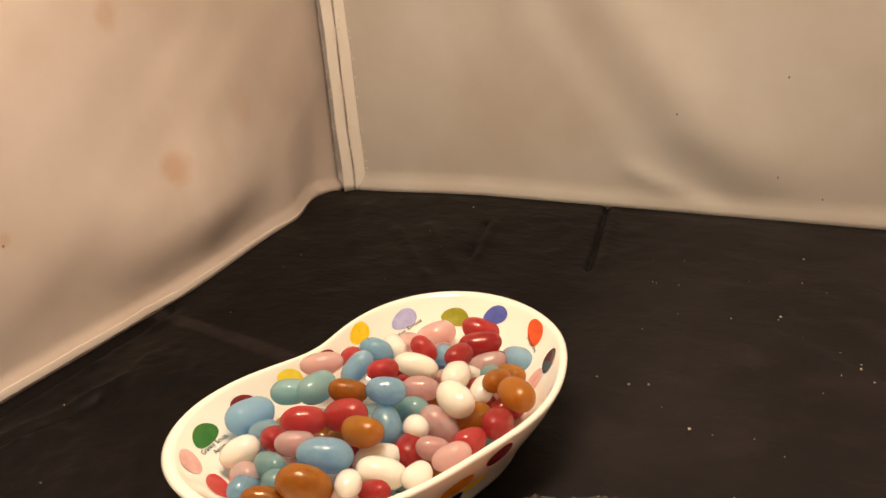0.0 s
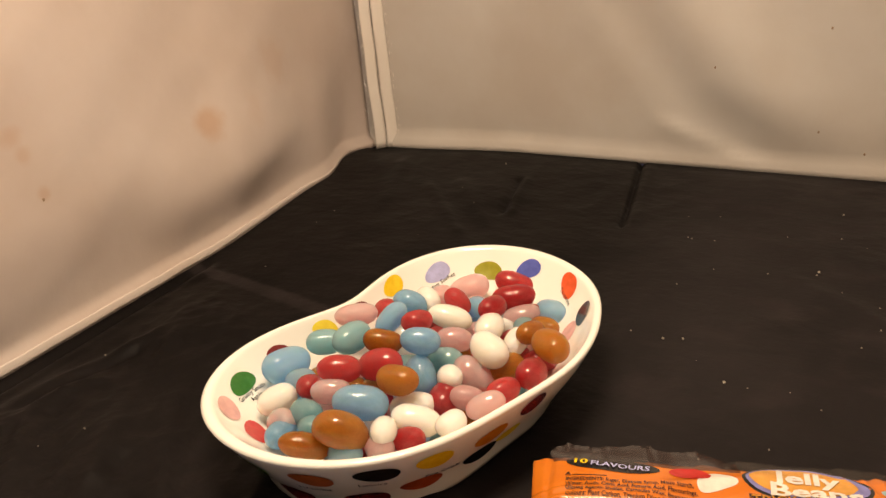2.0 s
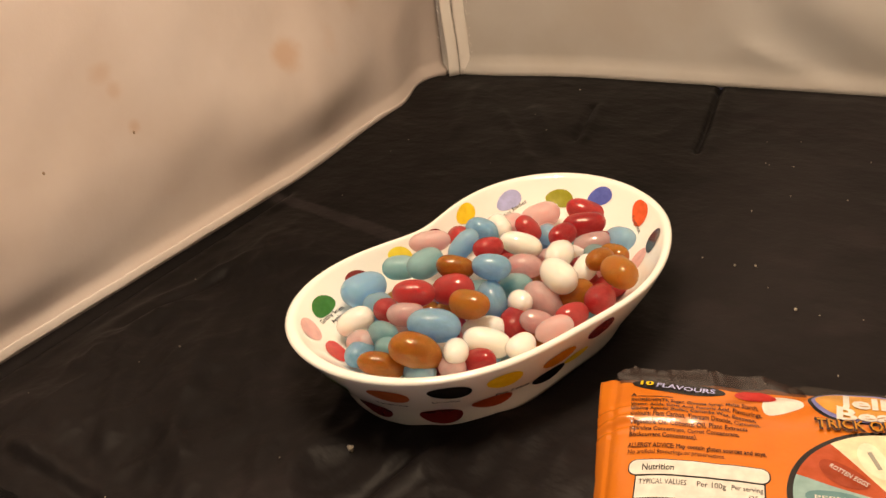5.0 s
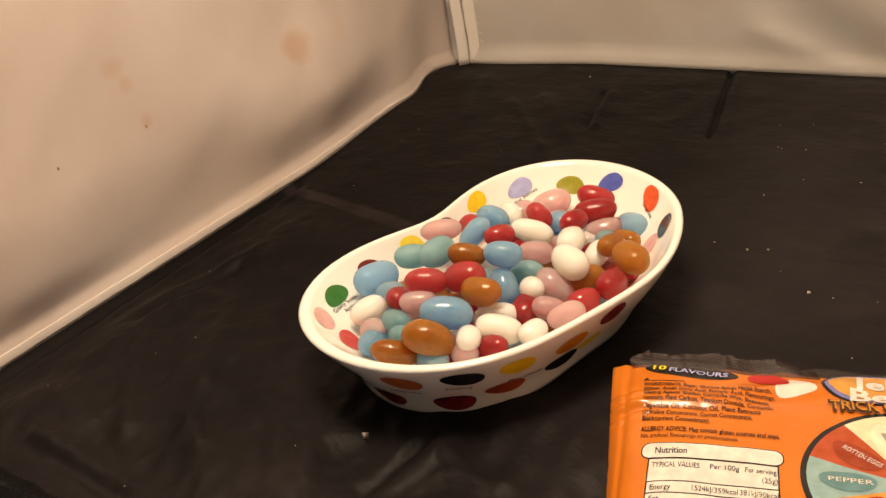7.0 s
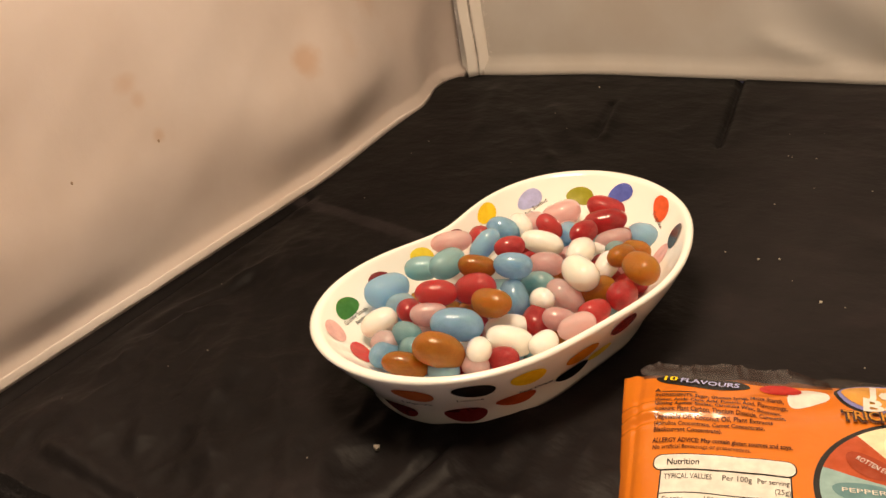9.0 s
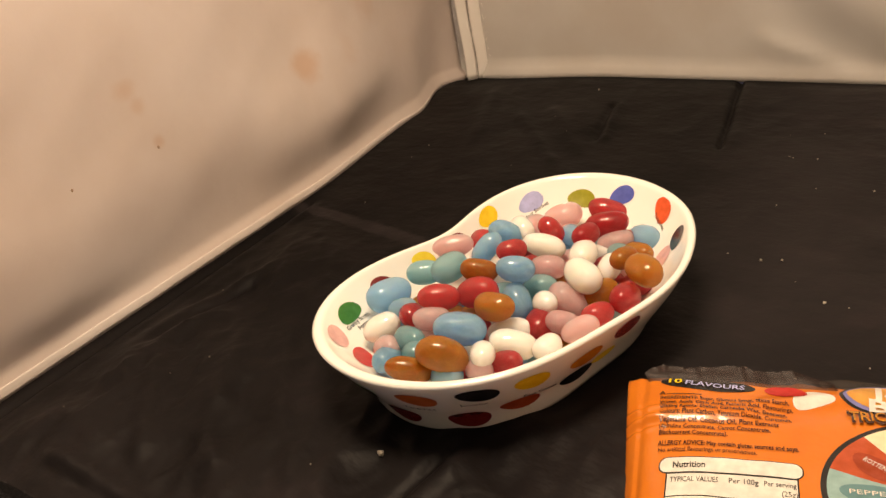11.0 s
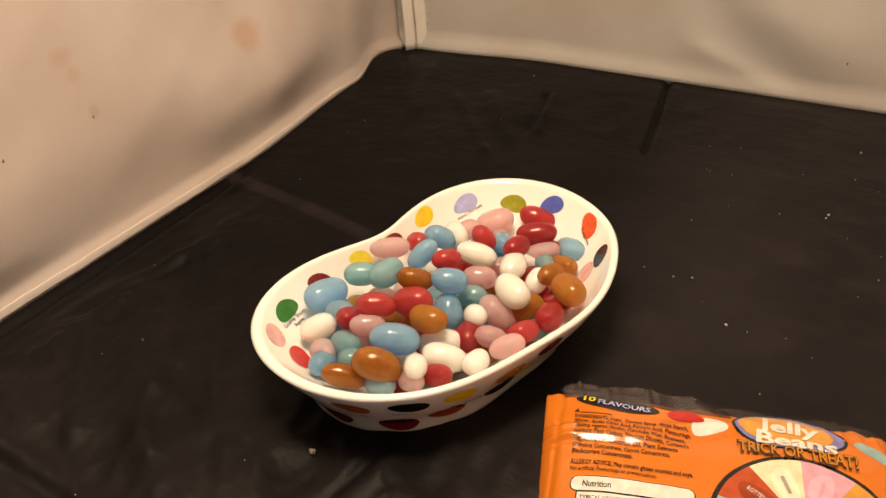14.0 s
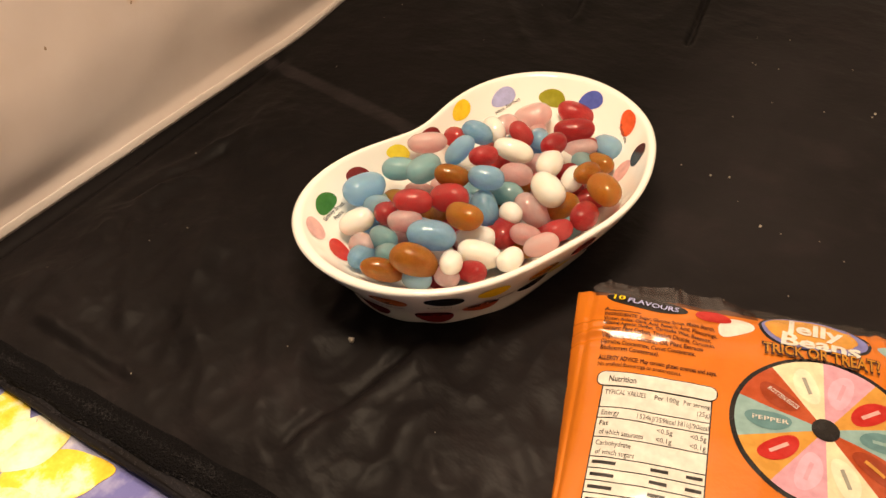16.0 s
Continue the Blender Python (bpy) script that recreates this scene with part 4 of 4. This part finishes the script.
# printed sweets
HOLD.clear()
bag_shape("printed_sweet", ellipse(52.0, 7.4, 6.2, 4.0, -28, kidney=0.5), "white", 0.00020, label="printed white jelly bean")
bag_shape("printed_sweet", ellipse(45.0, 3.4, 6.0, 3.3, 12, kidney=0.2), "red", 0.00040, label="printed red jelly bean")
bag_shape("printed_sweet", ellipse(102.2, 9.2, 7.0, 2.5, 42, kidney=0.25), "teal", 0.00025, label="printed teal jelly bean")

# title badge
title = bag_shape("title_badge", ellipse(77.0, 4.8, 17.6, 8.2, 4), "black", 0.00018, 7, label="black-edged title badge")
HOLD[:] = [title]
bag_shape("badge_field", ellipse(77.0, 4.6, 16.6, 7.4, 4), "violet", 0.00045, 9)
bag_shape("badge_field", ellipse(76.0, 4.0, 14.6, 6.2, 4), "tan", 0.00070, 9)
bag_words("title_word", "Jelly", 68.6, 4.2, 18.5, 8.2, "white", 0.0011, 5, bold=0.25)
bag_words("title_word", "Beans", 66.2, 10.6, 24.0, 8.2, "white", 0.0011, 5, bold=0.25)
HOLD.clear()
slogan = bag_words("slogan_outline", "TRICK OR TREAT?", 60.6, 17.2, 35.6, 8.2, "brown", 0.0013, 2, bold=0.45)
HOLD[:] = [slogan]
bag_words("slogan_lettering", "TRICK OR TREAT?", 61.0, 16.8, 34.8, 7.5, "amber", 0.0016, 2, bold=0.05)

# the wheel of flavours
WU, WV, WR = 79.0, 44.0, 27.4
HOLD.clear()
wheel = bag_shape("wheel_rim", ellipse(WU, WV, WR, WR, n=72), "black", 0.00020, 12, label="black printed wheel rim")
HOLD[:] = [wheel]
SEGMENTS = ("teal", "rust", "cream", "rose", "tan")
for i in range(10):
    a0 = 162 + 36 * i
    pts = [(WU + (WR - 1.5) * math.cos(radians(a0 + 3 * j)), WV + (WR - 1.5) * math.sin(radians(a0 + 3 * j))) for j in range(13)]
    pts = [(WU, WV)] + pts
    bm_pts = [(WU + (u - WU) * 1.0, WV + (v - WV) * 1.0) for u, v in pts]
    mid = (WU + 15 * math.cos(radians(a0 + 18)), WV + 15 * math.sin(radians(a0 + 18)))
    bag_shape("wheel_segment", bm_pts, SEGMENTS[i % 5], 0.00055, 10, centre=mid)
    bc = {"teal": "deep_teal", "rust": "deep_rust", "cream": "ivory", "rose": "pale_rose", "tan": "red"}[SEGMENTS[i % 5]]
    ang = a0 + 18
    sw = bag_shape("printed_sweet", ellipse(WU + 16.2 * math.cos(radians(ang)), WV + 16.2 * math.sin(radians(ang)), 6.8, 3.5, ang, kidney=0.2), bc, 0.0008)
    word = {0: "PEPPER", 1: "ROTTEN EGGS"}.get(i)
    if word:
        bag_words("wheel_lettering", word, WU + 21.4 * math.cos(radians(ang)) + (0.7 if i else 0.4), WV + 21.4 * math.sin(radians(ang)) + 0.8, 10.4, 2.3, "white", 0.0011, ang - 180)
    else:
        c, s = math.cos(radians(ang)), math.sin(radians(ang))
        bar = [(WU + r * c - k * s, WV + r * s + k * c) for r, k in ((13.0, -0.6), (19.4, -0.6), (19.4, 0.6), (13.0, 0.6))]
        bag_shape("small_print_bar", bar, {"cream": "grey", "rose": "rose", "tan": "pink", "teal": "teal", "rust": "tan"}[SEGMENTS[i % 5]], 0.0011, 2)
bag_shape("wheel_hub", ellipse(WU, WV, 4.0, 4.0), "black", 0.0010, 3)

HOLD.clear()


# ---- crumbs and lint ----
def flake(x, y, r, seed, z=0.0):
    bm = bmesh.new()
    bmesh.ops.create_icosphere(bm, subdivisions=1, radius=r, matrix=Matrix.Translation((x, y, z + floor_height(x, y) + r * 0.35)))
    for v in bm.verts:
        v.co += Vector((wob(v.co.x * 900, seed), wob(v.co.y * 900, seed + 2), 0.5 * wob(v.co.z * 900, seed + 4))) * r * 0.9
    return bm


crumb = tagged(mesh_object("crumb", flake(-0.0650, 0.1690, 0.0013, 3), LINT, False), "small pale sweet crumb on the black cloth", "crumb")
lint = bmesh.new()
fall = random.Random(21)
spots = [(-0.1636, 0.1823, 0.0005), (0.0158, 0.3287, 0.0006), (-0.1406, 0.5186, 0.0006), (0.0452, 0.3048, 0.0006)]
spots += [(0.0729, 0.4864, 0.0006), (0.0744, 0.4526, 0.0004), (0.0679, 0.4109, 0.0006), (0.0674, 0.4072, 0.0004), (0.0236, 0.3312, 0.0005), (0.0957, 0.3631, 0.0006), (0.1028, 0.3699, 0.0006), (0.1078, 0.3609, 0.0004)]
spots += [(fall.uniform(-0.02, 0.16), fall.uniform(0.22, 0.45), fall.uniform(0.0002, 0.0004)) for _ in range(36)]
spots += [(fall.uniform(-0.23, 0.1), fall.uniform(0.10, 0.48), fall.uniform(0.0002, 0.00035)) for _ in range(30)]
for i, (x, y, r) in enumerate(spots):
    if math.hypot(x - CX, y - CY) > 0.095:
        one = flake(x, y, r, i)
        tmp = bpy.data.meshes.new("lint")
        one.to_mesh(tmp)
        one.free()
        lint.from_mesh(tmp)
        bpy.data.meshes.remove(tmp)
tagged(mesh_object("lint", lint, LINT, False), "tiny pale lint specks on black cloth", "lint", kind="stuff")
